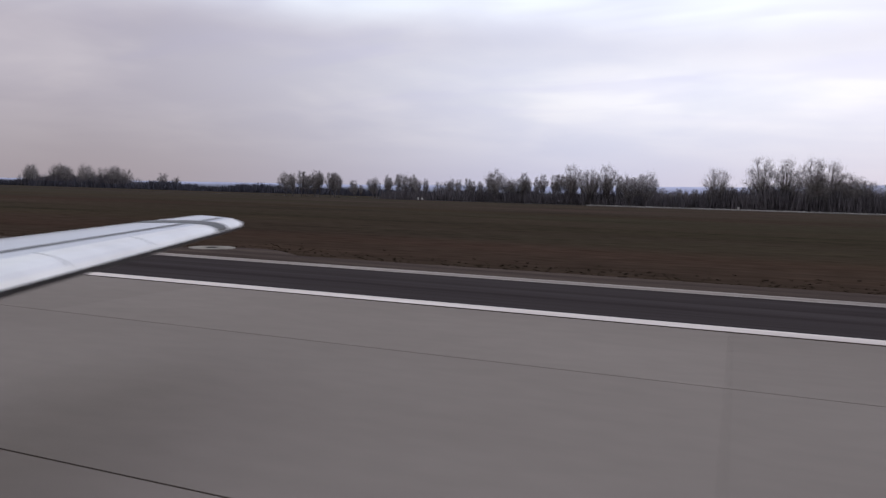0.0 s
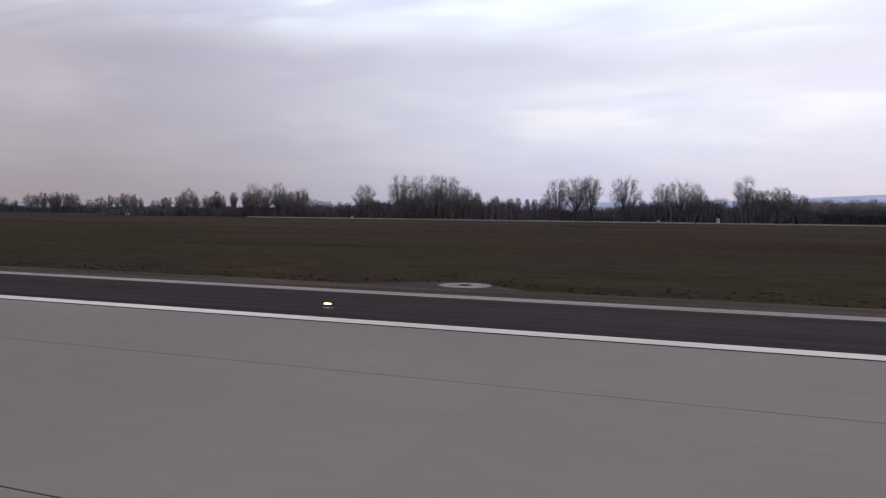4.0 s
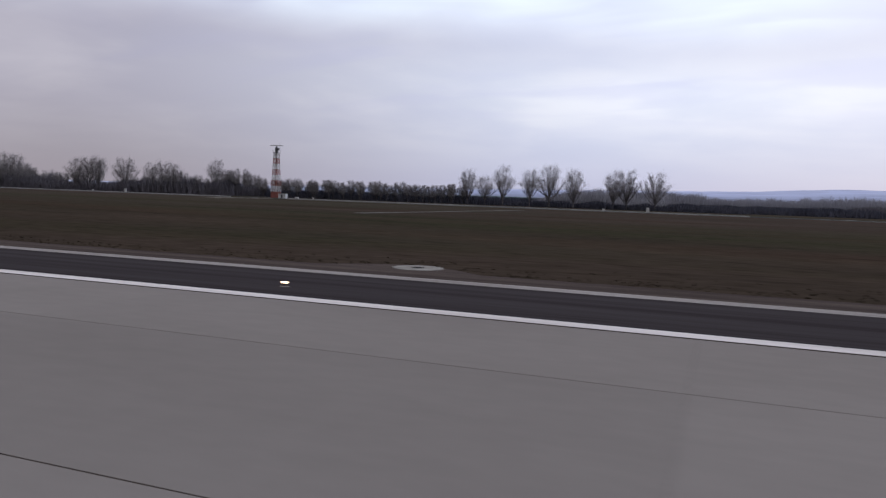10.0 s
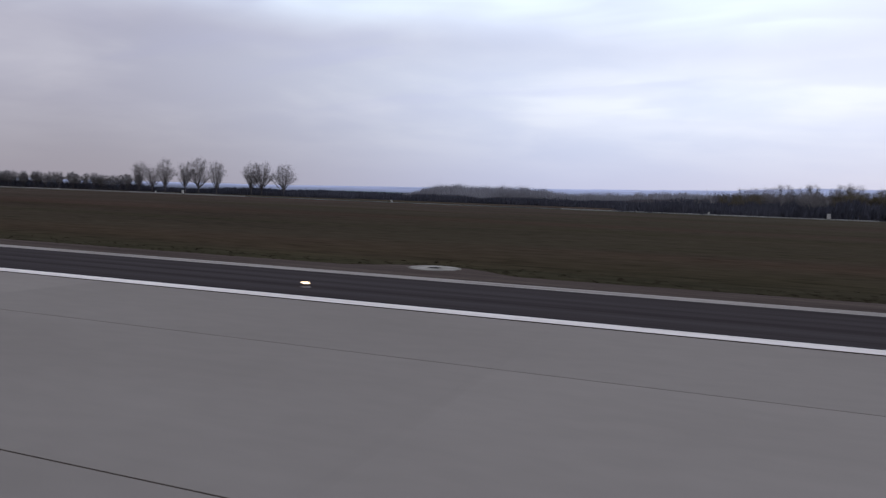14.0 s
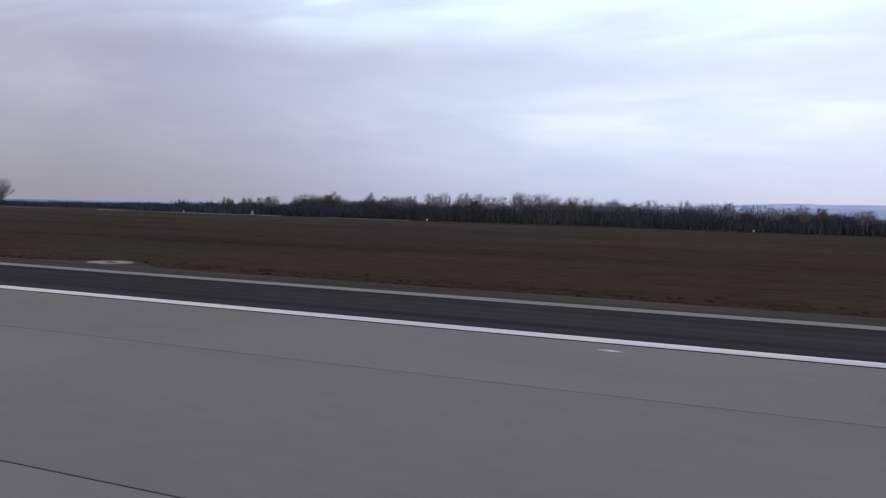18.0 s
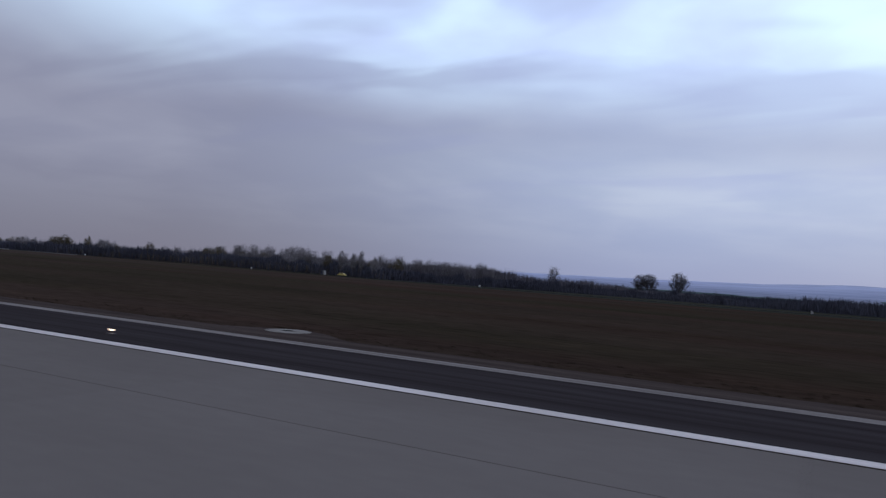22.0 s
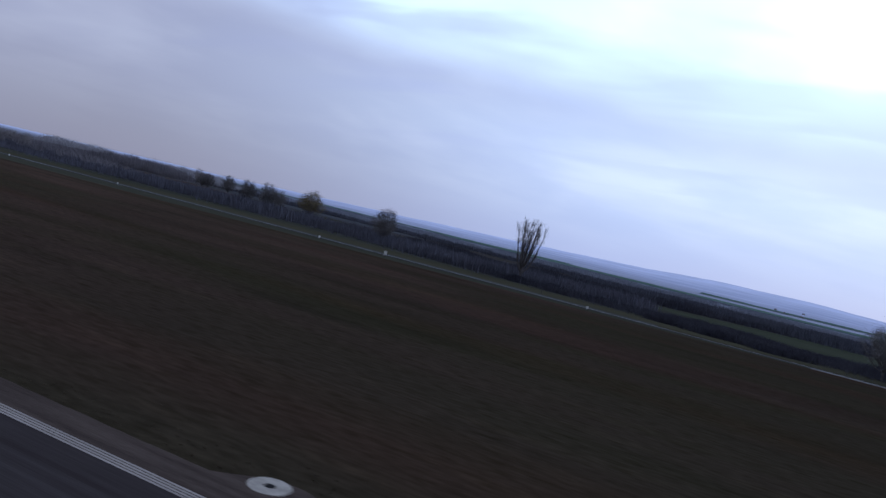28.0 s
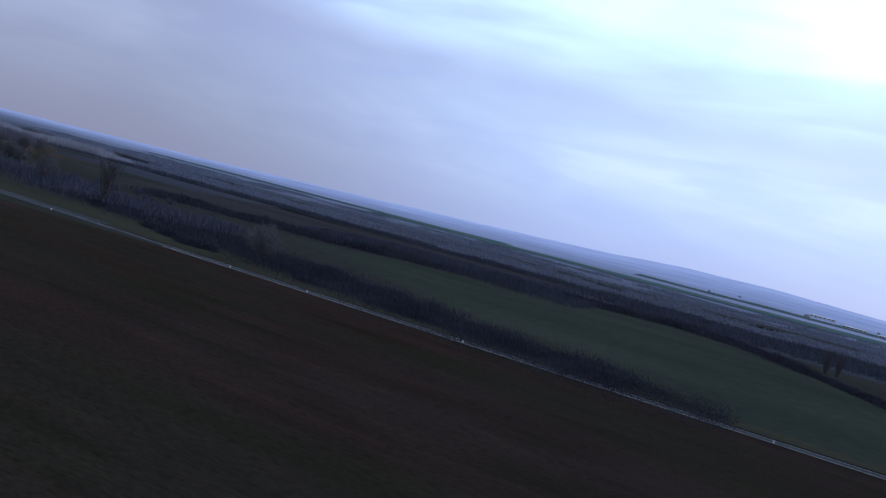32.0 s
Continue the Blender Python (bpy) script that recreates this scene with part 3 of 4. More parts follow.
# ---- radar mast ----
def radar_mast(x, y):
    t = thing("radar_mast", (x, y, -0.06), 12, label="red and white lattice radar mast with a turning antenna on top", category="radar mast")
    part("footing", box(-3.2, 3.2, -3.2, 3.2, -0.2, 0.25, 0.05), M_PATH, t)
    part("base_cabin", box(-2.0, 2.0, -2.0, 2.0, 0.2, 3.4, 0.08), M_RED, t, "dull red base cabin")
    half = lambda z: float(np.interp(z, [0, 9.2, 9.21, 24], [2.15, 1.8, 1.65, 1.1]))
    levels = [3.4, 6.3, 9.2, 12.1, 15.0, 17.9, 20.8, 23.7]
    for k, (a, b) in enumerate(zip(levels, levels[1:])):
        m = (M_WHITE, M_RED)[k % 2]
        ha, hb = half(a + 0.02), half(b - 0.02)
        section = part("mast_section", joined(*[tube([(sx * ha, sy * ha, a), (sx * hb, sy * hb, b)], [0.17, 0.17], 6) for sx in (-1, 1) for sy in (-1, 1)]), m, t, ("white painted lattice section", "red painted lattice section")[k % 2])
        for q in range(4):
            c, s = ((1, 1), (1, -1), (-1, -1), (-1, 1))[q], ((1, -1), (-1, -1), (-1, 1), (1, 1))[q]
            part("brace", joined(tube([(c[0] * ha, c[1] * ha, a), (s[0] * hb, s[1] * hb, b)], [0.11, 0.11], 4), tube([(s[0] * ha, s[1] * ha, a), (c[0] * hb, c[1] * hb, b)], [0.11, 0.11], 4), tube([(c[0] * hb, c[1] * hb, b), (s[0] * hb, s[1] * hb, b)], [0.09, 0.09], 4)), m, section)
        part("ladder_shaft", box(-0.3, 0.3, -0.3, 0.3, a, b), m, section)
    part("platform", box(-1.5, 1.5, -1.5, 1.5, 23.7, 23.95, 0.04), M_STEEL, t)
    rail = [tube([(sx * 1.45, sy * 1.45, 23.9), (sx * 1.45, sy * 1.45, 25.0)], [0.05, 0.05], 5) for sx in (-1, 1) for sy in (-1, 1)]
    rail += [tube([(a * 1.45, b * 1.45, 25.0), (c * 1.45, d * 1.45, 25.0)], [0.05, 0.05], 5) for a, b, c, d in ((-1, -1, 1, -1), (1, -1, 1, 1), (1, 1, -1, 1), (-1, 1, -1, -1))]
    part("railing", joined(*rail), M_STEEL, t)
    part("pedestal", tube([(0, 0, 23.9), (0, 0, 25.6), (0, 0, 27.1)], [0.75, 0.6, 0.35], 12), M_STEEL, t)
    part("gearbox", box(-0.7, 1.3, -0.6, 0.6, 25.2, 26.4, 0.1), M_STEEL, t)
    antenna = part("antenna", box(-3.4, 3.4, -0.25, 0.25, 27.3, 27.75, 0.05), M_WHITE, t, "long flat radar antenna bar")
    part("feed_arm", tube([(0, 0, 27.1), (0, 1.2, 27.0), (0, 1.6, 27.4)], [0.1, 0.08, 0.08], 6), M_STEEL, antenna)
    part("aerial", tube([(1.2, 1.2, 25.0), (1.2, 1.2, 29.6)], [0.05, 0.02], 5), M_STEEL, t)
    return t


radar_mast(247.5, 333.4)


def hut(x, y):
    t = thing("equipment_hut", (x, y, -0.06), 8, label="small white flat-roofed equipment hut beside the radar mast", category="hut")
    body = part("wall", box(-1.9, 1.9, -1.5, 1.5, 0, 2.5), M_WHITE, t)
    part("roof", box(-2.05, 2.05, -1.65, 1.65, 2.5, 2.72, 0.05), M_PATH, t, "grey slab roof")
    part("door", box(-0.5, 0.45, -1.56, -1.49, 0.1, 2.1), M_STEEL, t, "grey steel door")
    part("vent", box(1.0, 1.5, -1.55, -1.49, 1.6, 2.0), M_DARK, t)
    return t


hut(253.5, 331.0)
solid("equipment_box", box(-0.9, 0.9, -0.5, 0.5, 0, 1.0, 0.06), M_WHITE, (261.5, 331.5, -0.06), label="low white equipment cabinet near the hut", category="cabinet")


# ---- parked airfield car ----
def airfield_car(x, y, turn):
    t = thing("airfield_car", (x, y, 0.02), turn, label="yellow airfield patrol car on the taxiway", category="car")
    side = [(-2.35, 0.45), (-2.4, 0.95), (-1.5, 1.05), (-0.85, 1.6), (1.0, 1.66), (1.75, 1.12), (2.3, 1.0), (2.4, 0.45)]
    n = len(side)
    v = [(px, s * (0.88 if pz < 1.3 else 0.72), pz) for s in (-1, 1) for px, pz in side]
    f = [tuple(range(n)), tuple(range(2 * n - 1, n - 1, -1))] + [(i, n + i, n + (i + 1) % n, (i + 1) % n) for i in range(n)]
    body = part("body", (v, f), M_YELLOW, t)
    for s in (-1, 1):
        part("side_window", ([(-0.9, s * 0.86, 1.1), (1.3, s * 0.86, 1.12), (0.9, s * 0.755, 1.56), (-0.75, s * 0.755, 1.52)], [(0, 1, 2, 3)]), M_GLASS, body)
    part("light_bar", box(-0.15, 0.2, -0.55, 0.55, 1.66, 1.8, 0.03), M_RED, t, "rooftop light bar")
    for wx in (-1.5, 1.5):
        for s in (-1, 1):
            w = part("wheel", tube([(wx, s * 0.70, 0.33), (wx, s * 0.9, 0.33)], [0.33, 0.33], 14), M_DARK, t)
            part("rim", tube([(wx, s * 0.9, 0.33), (wx, s * 0.915, 0.33)], [0.19, 0.17], 10), M_STEEL, w)
    for s in (-1, 1):
        part("headlight", box(2.3, 2.42, s * 0.62 - 0.14, s * 0.62 + 0.14, 0.72, 0.9, 0.02), M_WHITE, t)
    return t


airfield_car(1036, 319.5, 180)


# ---- trees ----
def forked_tree_meshes(seed, height, width, limbs, twigs, twig_w=0.03, drop=0.16, flare=0.7, spread=0.5, stout=1.0):
    """A bare tree whose short trunk forks into steep limbs that open like a vase."""
    rnd = random.Random(seed)
    wood, tips = [tube([(0, 0, -0.3), (0, 0.1, height * 0.12), (0.1, 0, height * 0.24)], [height * 0.02, height * 0.016, height * 0.013], 8)], []
    for i in range(limbs):
        a = 2.4 * i + rnd.uniform(-0.25, 0.25)
        out = width / 2 * (0.25 + 0.75 * (i + 0.5) / limbs)
        z0, top = height * rnd.uniform(0.12, 0.26), height * (1.0 - drop * ((i + 0.5) / limbs) ** 1.4 - rnd.uniform(0, 0.12))
        pts = []
        for k in range(8):
            u = k / 7
            rr = out * u ** flare
            pts.append((rr * math.cos(a) + rnd.uniform(-0.25, 0.25) * u, rr * math.sin(a) + rnd.uniform(-0.25, 0.25) * u, z0 + (top - z0) * u))
        wood.append(tube(pts, [stout * (height * 0.0085 * (1 - k / 7) ** 1.3 + 0.02) for k in range(8)], 5, False))
        for j in range(15):
            u = rnd.uniform(0.22, 0.97)
            k = min(int(u * 7), 6)
            p = Vector(pts[k]).lerp(Vector(pts[k + 1]), u * 7 - k)
            c = a + rnd.uniform(-2.2, 2.2)
            d = Vector((math.cos(c) * spread, math.sin(c) * spread, 0.9)).normalized() * height * rnd.uniform(0.07, 0.17)
            e = p + d
            e.z = min(e.z, height * (1.0 - drop * (math.hypot(e.x, e.y) / (width * 0.55)) ** 2))
            wood.append(tube([tuple(p), tuple(p.lerp(e, 0.4) + Vector((math.cos(c), math.sin(c), 0)) * 0.3), tuple(e)], [0.06 * stout, 0.04 * stout, 0.02 * stout], 3, False))
            tips += [p.lerp(e, s) for s in (0.25, 0.5, 0.75, 1.0)]
    v, f = [], []
    for i in range(twigs):
        p = tips[rnd.randrange(len(tips))] + Vector((rnd.gauss(0, 1), rnd.gauss(0, 1), rnd.gauss(0, 1))) * height * 0.022 * spread / 0.5
        way = Vector((rnd.uniform(-1, 1) * spread * 1.6, rnd.uniform(-1, 1) * spread * 1.6, rnd.uniform(0.1, 1.1))).normalized()
        size = height * rnd.uniform(0.025, 0.06)
        w = Vector((rnd.uniform(-1, 1), rnd.uniform(-1, 1), 0.1)).cross(way).normalized() * twig_w * rnd.uniform(0.6, 1.4)
        n = len(v)
        v += [tuple(p - w), tuple(p + w), tuple(p + way * size)]
        f.append((n, n + 1, n + 2))
    return joined(*wood), (v, f)


# seed, height, width, limbs, twigs, twig width, how far the crown's shoulders drop, flare, spread, stoutness
KINDS = {
    "broad": [(seed, 20, 15.5, 18, 9000, 0.02, 0.45, 0.68, 0.85, 1.15) for seed in (11, 12, 13, 14)],
    "upright": [(seed, 21, 12.0, 15, 7500, 0.02, 0.42, 0.68, 0.8, 1.15) for seed in (21, 22, 23)],
    "small": [(seed, 13, 9.0, 15, 7500, 0.024, 0.45, 0.62, 0.85, 0.8) for seed in (31, 32, 33, 34)],
    "slim": [(seed, 12, 4.6, 10, 4200, 0.026, 0.32, 0.55, 0.5, 0.8) for seed in (41, 42, 43, 44)],
    "round": [(seed, 20, 15.5, 24, 16000, 0.026, 0.45, 0.5, 0.8, 1.0) for seed in (71, 72, 73)],
    "dense": [(51, 20, 16.5, 30, 24000, 0.026, 0.5, 0.45, 0.9, 1.0)],
    "vase": [(61, 30, 15, 12, 5200, 0.03, 0.12, 0.5, 0.42, 1.9)],
}
BUILT = {}
LABELS = {
    "broad": "broad bare winter tree with a grey-brown twiggy crown",
    "upright": "tall narrow bare winter tree with upright limbs",
    "small": "small bare winter tree at the edge of the belt",
    "slim": "slim bare sapling in the tree row",
    "round": "rounded dark bare tree with a close twiggy crown",
    "dense": "broad tree with a dense tan crown",
    "vase": "tall forked bare tree with steeply rising limbs",
}


def plant(kind, x, y, height, rnd, wide=1.0, tan=False):
    which = rnd.randrange(len(KINDS[kind]))
    h, w = KINDS[kind][which][1:3]
    key = (kind, which, tan)
    at = land_height(x, y) - 0.06
    s = height / h * (1.08 if kind in ("broad", "upright", "vase") else 1.03)
    m = pose(x * K, y * K, at * K, 0, 0, rnd.uniform(0, 360)) @ Matrix.Diagonal((s * wide, s * wide, s, 1))
    if key not in BUILT:
        wood, crown = forked_tree_meshes(*KINDS[kind][which])
        t = thing("tree", label=LABELS[kind], category="tree")
        dark = kind in ("vase", "round", "dense")
        part("trunk", wood, M_BARKDARK if dark else M_BARK, t)
        part("crown", crown, M_TWIGTAN if tan else M_BARKDARK if kind == "vase" else M_TWIGDARK if dark else M_TWIG, t)
        BUILT[key] = t
        t.matrix_basis = m
        return t
    t = copy_thing(BUILT[key], Matrix())
    t.matrix_basis = m
    return t


R = random.Random(77)
# the belt beyond the taxiway: single trees first
for x, y, h, kind in ((-212, 318, 12.5, "small"), (-204, 320, 13, "slim"), (-196, 320, 13, "small"), (-188, 321, 12.5, "slim"),
                      (-104, 324, 15.2, "small"), (-93, 334, 14, "slim"), (-71, 336, 17.5, "upright"), (-62, 334, 15.5, "broad"), (-55, 336, 17.6, "upright"), (-44, 328, 14, "small"), (-37, 330, 15.5, "small"),
                      (-9, 346, 17, "broad"), (9, 351, 22, "upright"), (19, 352, 21.5, "upright"), (29, 353, 22, "upright"), (35, 354, 20.5, "broad"), (42, 354, 17, "small"),
                      (92, 350, 19, "broad"), (101, 351, 20.5, "broad"), (107, 352, 21, "upright"), (122, 358, 20.5, "broad"), (139, 362, 18, "upright"), (147, 364, 19, "broad"), (154, 366, 17.5, "upright"),
                      (175, 378, 21, "upright"), (332, 398, 19.5, "upright"), (342, 399, 16, "broad"), (352, 400, 21.5, "upright"), (367, 402, 20, "upright"), (378, 402, 22, "broad"), (391, 404, 21, "upright"),
                      (411, 414, 20.5, "upright"), (418, 416, 21.5, "broad"), (433, 419, 20.5, "broad"),
                      (-442, 483, 13.5, "broad"), (-430, 485, 11, "small"), (967, 858, 25, "upright"), (1103, 714, 20, "round"), (1112, 714, 21, "round"), (1138, 720, 24, "round"), (1319, 527, 22.5, "round"),
                      (1340, 528, 23.5, "round"), (1350, 530, 20, "round"), (1502, 442, 24.5, "round")):
    plant(kind, x, y, h, R)
plant("dense", 1377, 539, 25.5, R, 1.1, True)
plant("vase", 1613, 405, 34.5, R)
plant("round", 1791, 362, 25, R, 1.1)
for x in (2131, 2141):
    plant("vase", x, 735, 25, R, 0.75)


def belt_y(x):
    return float(np.interp(x, [-200, 0, 120, 200, 330, 440], [320, 348, 357, 380, 398, 420]))


def belt_height(x):
    return float(np.interp(x, [-216, -209, -198, -183, -179, -172, -166, -154, -144, -135, -130, -112, -105, -97, -85, -72, -56, -45, -32, -24, -10, 0, 36, 46, 58, 67, 77, 88], [10.5, 12.2, 13, 12, 7, 7, 10.6, 12.6, 12, 9.5, 11.3, 11, 13, 12.5, 13.5, 14.5, 14.5, 13.5, 9.4, 8.5, 10, 12, 15.5, 15.5, 13, 12, 12.5, 10.5]))


for x in np.arange(-214, 88, 3.7):
    kind = R.choice(("small", "slim", "slim", "slim"))
    plant(kind, x + R.uniform(-1.2, 1.2), belt_y(x) + R.uniform(-2, 10), belt_height(x) * R.uniform(0.82, 1.02), R, R.uniform(0.8, 1.15))
for x in range(126, 174, 5):
    plant(R.choice(("small", "slim")), x + R.uniform(-2, 2), belt_y(x) + R.uniform(-4, 8), R.uniform(10, 14), R)
for x in range(180, 208, 4):
    plant(R.choice(("small", "slim")), x + R.uniform(-1, 1), 381 + R.uniform(-2, 4), R.uniform(15.2, 16.6) - max(0, x - 193) * 0.4, R)
for x in np.arange(209, 330, 3.6):
    plant("slim", x + R.uniform(-1, 1), belt_y(x) + R.uniform(-2, 5), R.uniform(10, 11.7), R, 1.5)
for x in range(-575, -470, 8):
    plant(R.choice(("broad", "small")), x + R.uniform(-3, 3), 468 + R.uniform(-5, 15), R.uniform(15, 21), R)
# the scrubby wood further along
for x in range(676, 1052, 6):
    y = float(np.interp(x, [676, 780, 900, 1052], [328, 348, 372, 340]))
    h = float(np.interp(x, [676, 720, 770, 800, 860, 900, 1000, 1052], [9, 10, 13.5, 14, 12, 13, 12.5, 12]))
    plant(R.choice(("small", "small", "slim")), x + R.uniform(-2, 2), y + R.uniform(-3, 30), h * R.uniform(0.7, 1.05) * (1 + 0.25 * noise.noise((x / 28, 4, 0))), R, R.uniform(0.9, 1.5), R.random() < 0.4)
for x in (1030, 1038, 1043):
    plant("slim", x, 326, R.uniform(12, 14), R, 0.7)
for x in range(716, 1030, 9):
    plant("broad", x + R.uniform(-3, 3), 545 + R.uniform(-10, 14), float(np.interp(x, [716, 760, 826, 870, 950, 1016], [17, 18.5, 19.5, 17.5, 16.5, 15])) * R.uniform(0.88, 1.1), R)

# ---- scrub, hedges and far woods ----
def thicket(name, spots, heights, per, spread, mat, label, category, seed, wide=0.35, fine=0.5):
    """Upright tapering stems and sprays in a band round spots: an uneven hedge with gaps."""
    rnd = random.Random(seed)
    v, f = [], []
    for (x, y), h in zip(spots, heights):
        for _ in range(per * 3):
            px, py = x + rnd.gauss(0, spread[0]), y + rnd.gauss(0, spread[1])
            z = land_height(px, py) - 0.1
            top = h * rnd.uniform(0.3, 1.0) ** 0.7 * (0.8 + 0.4 * noise.noise((px / 11, py / 11, seed)))
            a = rnd.uniform(0, math.pi)
            w = wide * 0.36 * rnd.uniform(0.4, 1.6)
            lean = (rnd.gauss(0, 0.12) * top, rnd.gauss(0, 0.12) * top)
            n = len(v)
            start = z + (0 if rnd.random() < fine else rnd.uniform(0, 0.6) * top)
            cx, cy = w * math.cos(a), w * math.sin(a)
            v += [(px - cx, py - cy, start), (px + cx, py + cy, start), (px + lean[0] + cx * 0.5, py + lean[1] + cy * 0.5, start + (z + top - start) * 0.75), (px + lean[0] * 1.3, py + lean[1] * 1.3, z + top), (px + lean[0] - cx * 0.7, py + lean[1] - cy * 0.7, start + (z + top - start) * 0.7)]
            f.append((n, n + 1, n + 2, n + 3, n + 4))
    return solid(name, (v, f), mat, label=label, category=category, kind="stuff")


def row(x0, x1, step, line):
    xs = np.arange(x0, x1, step)
    return [(float(x), float(line(x))) for x in xs]


s = row(-160, 206, 2.0, lambda x: belt_y(x) + 4)
thicket("undergrowth", s, [float(np.interp(x, [-160, -60, -20, 0, 60, 70, 100, 130, 170, 206], [6.5, 8, 9, 12.5, 12.5, 9, 8, 11, 12, 11])) for x, y in s], 70, (1.8, 5), M_SCRUB, "dark tangle of bare undergrowth below the tree belt", "undergrowth", 3)
s = row(206, 480, 2.0, lambda x: belt_y(x) + 6)
thicket("hedge", s, [7.0 if x < 330 else 5.0 for x, y in s], 34, (1.5, 4), M_PALEBRUSH, "dark bare hedge running between the tree groups", "hedge", 4)
s = row(-900, -160, 5.0, lambda x: 470 + 20 * noise.noise((x / 90, 0, 0)))
thicket("hedge", s, [7.0 + 4.0 * noise.noise((x / 45, 6, 0)) for x, y in s], 60, (3.5, 8), M_PALEBRUSH, "low dark hedge far across the field", "hedge", 5, 0.9)
s = row(-580, -465, 2.5, lambda x: 474)
thicket("undergrowth", s, [13] * len(s), 30, (2, 7), M_SCRUB, "dark bare undergrowth of a small wood", "undergrowth", 6, 0.5)
s = row(440, 700, 3.0, lambda x: 470)
thicket("hedge", s, [6.0 + 2.0 * noise.noise((x / 30, 2, 0)) for x, y in s], 60, (2.5, 8), M_PALEBRUSH, "low dark hedge far across the field", "hedge", 7, 0.5)
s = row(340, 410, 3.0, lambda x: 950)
thicket("far_wood", s, [float(np.interp(x, [340, 348, 402, 410], [8, 14, 14, 8])) + 2.5 * noise.noise((x / 24, 0, 0)) for x, y in s], 90, (2, 12), M_FARWOOD, "bare wood paled by painted haze", "wood", 8, 0.4)
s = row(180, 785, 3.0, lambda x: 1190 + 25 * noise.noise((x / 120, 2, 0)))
thicket("far_wood", s, [float(np.interp(x, [180, 225, 258, 325, 400, 440, 480, 560, 654, 720, 785], [9, 22, 29, 29, 28, 23, 19, 23, 27, 26, 12])) + 3 * noise.noise((x / 30, 0, 0)) for x, y in s], 90, (2.5, 16), M_FARWOOD, "tall bare wood paled by painted haze", "wood", 21, 0.55)
s = row(600, 900, 3.0, lambda x: 900)
thicket("far_wood", s, [float(np.interp(x, [600, 700, 735, 790, 875, 900], [11, 15, 20, 25, 24, 14])) + 3 * noise.noise((x / 26, 3, 0)) for x, y in s], 90, (2.5, 16), M_SCRUB, "grey bare wood rising behind the scrub", "wood", 17, 0.45)
s = row(1560, 1905, 3.0, lambda x: float(np.interp(x, [1560, 1740, 1905], [800, 830, 800])))
thicket("far_wood", s, [13 * float(np.interp(x, [1560, 1620, 1840, 1905], [0.6, 1, 1, 0.5])) + 3 * noise.noise((x / 30, 8, 0)) for x, y in s], 110, (4, 38), M_HEDGE, "dark bare wood behind the crop field", "wood", 18, 0.6)
s = row(664, 1060, 2.0, lambda x: float(np.interp(x, [664, 780, 900, 1060], [331, 354, 380, 346])))
thicket("scrub_wood", s, [float(np.interp(x, [664, 690, 730, 770, 860, 1000, 1060], [5, 8, 8, 11, 10.5, 10, 7])) for x, y in s], 75, (1.8, 9), M_PALEBRUSH, "dense dark bare scrub wood behind the taxiway", "scrub wood", 9, 0.4)
s = row(1056, 1210, 2.5, lambda x: 356 + (x - 1056) * 0.75)
thicket("scrub_wood", s, [float(np.interp(x, [1056, 1075], [8, 4.5])) for x, y in s], 55, (2.2, 9), M_PALEBRUSH, "dense dark bare scrub wood thinning out", "scrub wood", 15, 0.4)
s = row(700, 1200, 3.0, lambda x: 556)
thicket("undergrowth", s, [float(np.interp(x, [780, 850, 1010, 1060, 1120, 1200], [16, 16, 14.5, 13.5, 9, 5])) + 4 * noise.noise((x / 40, 9, 0)) for x, y in s], 46, (2.5, 14), M_SCRUB, "dark bare undergrowth of the wood behind", "undergrowth", 16, 0.5)
s = row(760, 1060, 4.0, lambda x: float(np.interp(x, [760, 900, 1060], [344, 362, 340])))
thicket("scrub", s, [7.5] * len(s), 7, (3, 5), M_SCRUBTAN, "tan leafless bushes at the wood's edge", "scrub", 10, 0.4)
s = row(1040, 1680, 3.0, lambda x: 455 + 25 * noise.noise((x / 80, 1, 0)))
thicket("scrub", s, [float(np.interp(x, [1200, 1270], [4.5, 10.0])) + 6.5 * noise.noise((x / 48, 3, 0)) for x, y in s], 75, (3, 22), M_PALEBRUSH, "dark rough scrub in a broad band", "scrub", 11, 0.5)
s = row(1540, 2060, 2.0, lambda x: float(np.interp(x, [1540, 1700, 1880, 1950, 2060], [450, 420, 374, 356, 338])))
thicket("scrub", s, [max(1.2, 4.8 + 6.0 * noise.noise((x / 38, 5, 0))) * float(np.interp(x, [1900, 2060], [1.0, 0.25])) for x, y in s], 190, (4, 20), M_BRUSH, "dark rough scrub bordering the crop field", "scrub", 12, 0.22)
s = row(1430, 2120, 4.0, lambda x: float(np.interp(x, [1430, 1650, 1830, 1990, 2060, 2120], [640, 690, 840, 900, 860, 740])))
thicket("hedge", s, [max(2.0, 9 + 7 * noise.noise((x / 55, 7, 0))) for x, y in s], 70, (4, 18), M_BRUSH, "dark hedge with bare trees round the crop field", "hedge", 13, 0.6)
s = [(2120 + 0.35 * k, 740 - k) for k in range(0, 200, 4)]
thicket("hedge", s, [6.5] * len(s), 40, (4, 4), M_BRUSH, "dark hedge at the crop field's end", "hedge", 14, 0.5)
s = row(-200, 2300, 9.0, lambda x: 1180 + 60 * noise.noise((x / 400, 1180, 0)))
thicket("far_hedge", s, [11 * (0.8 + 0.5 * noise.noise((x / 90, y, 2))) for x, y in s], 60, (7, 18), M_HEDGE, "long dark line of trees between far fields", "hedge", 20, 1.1)
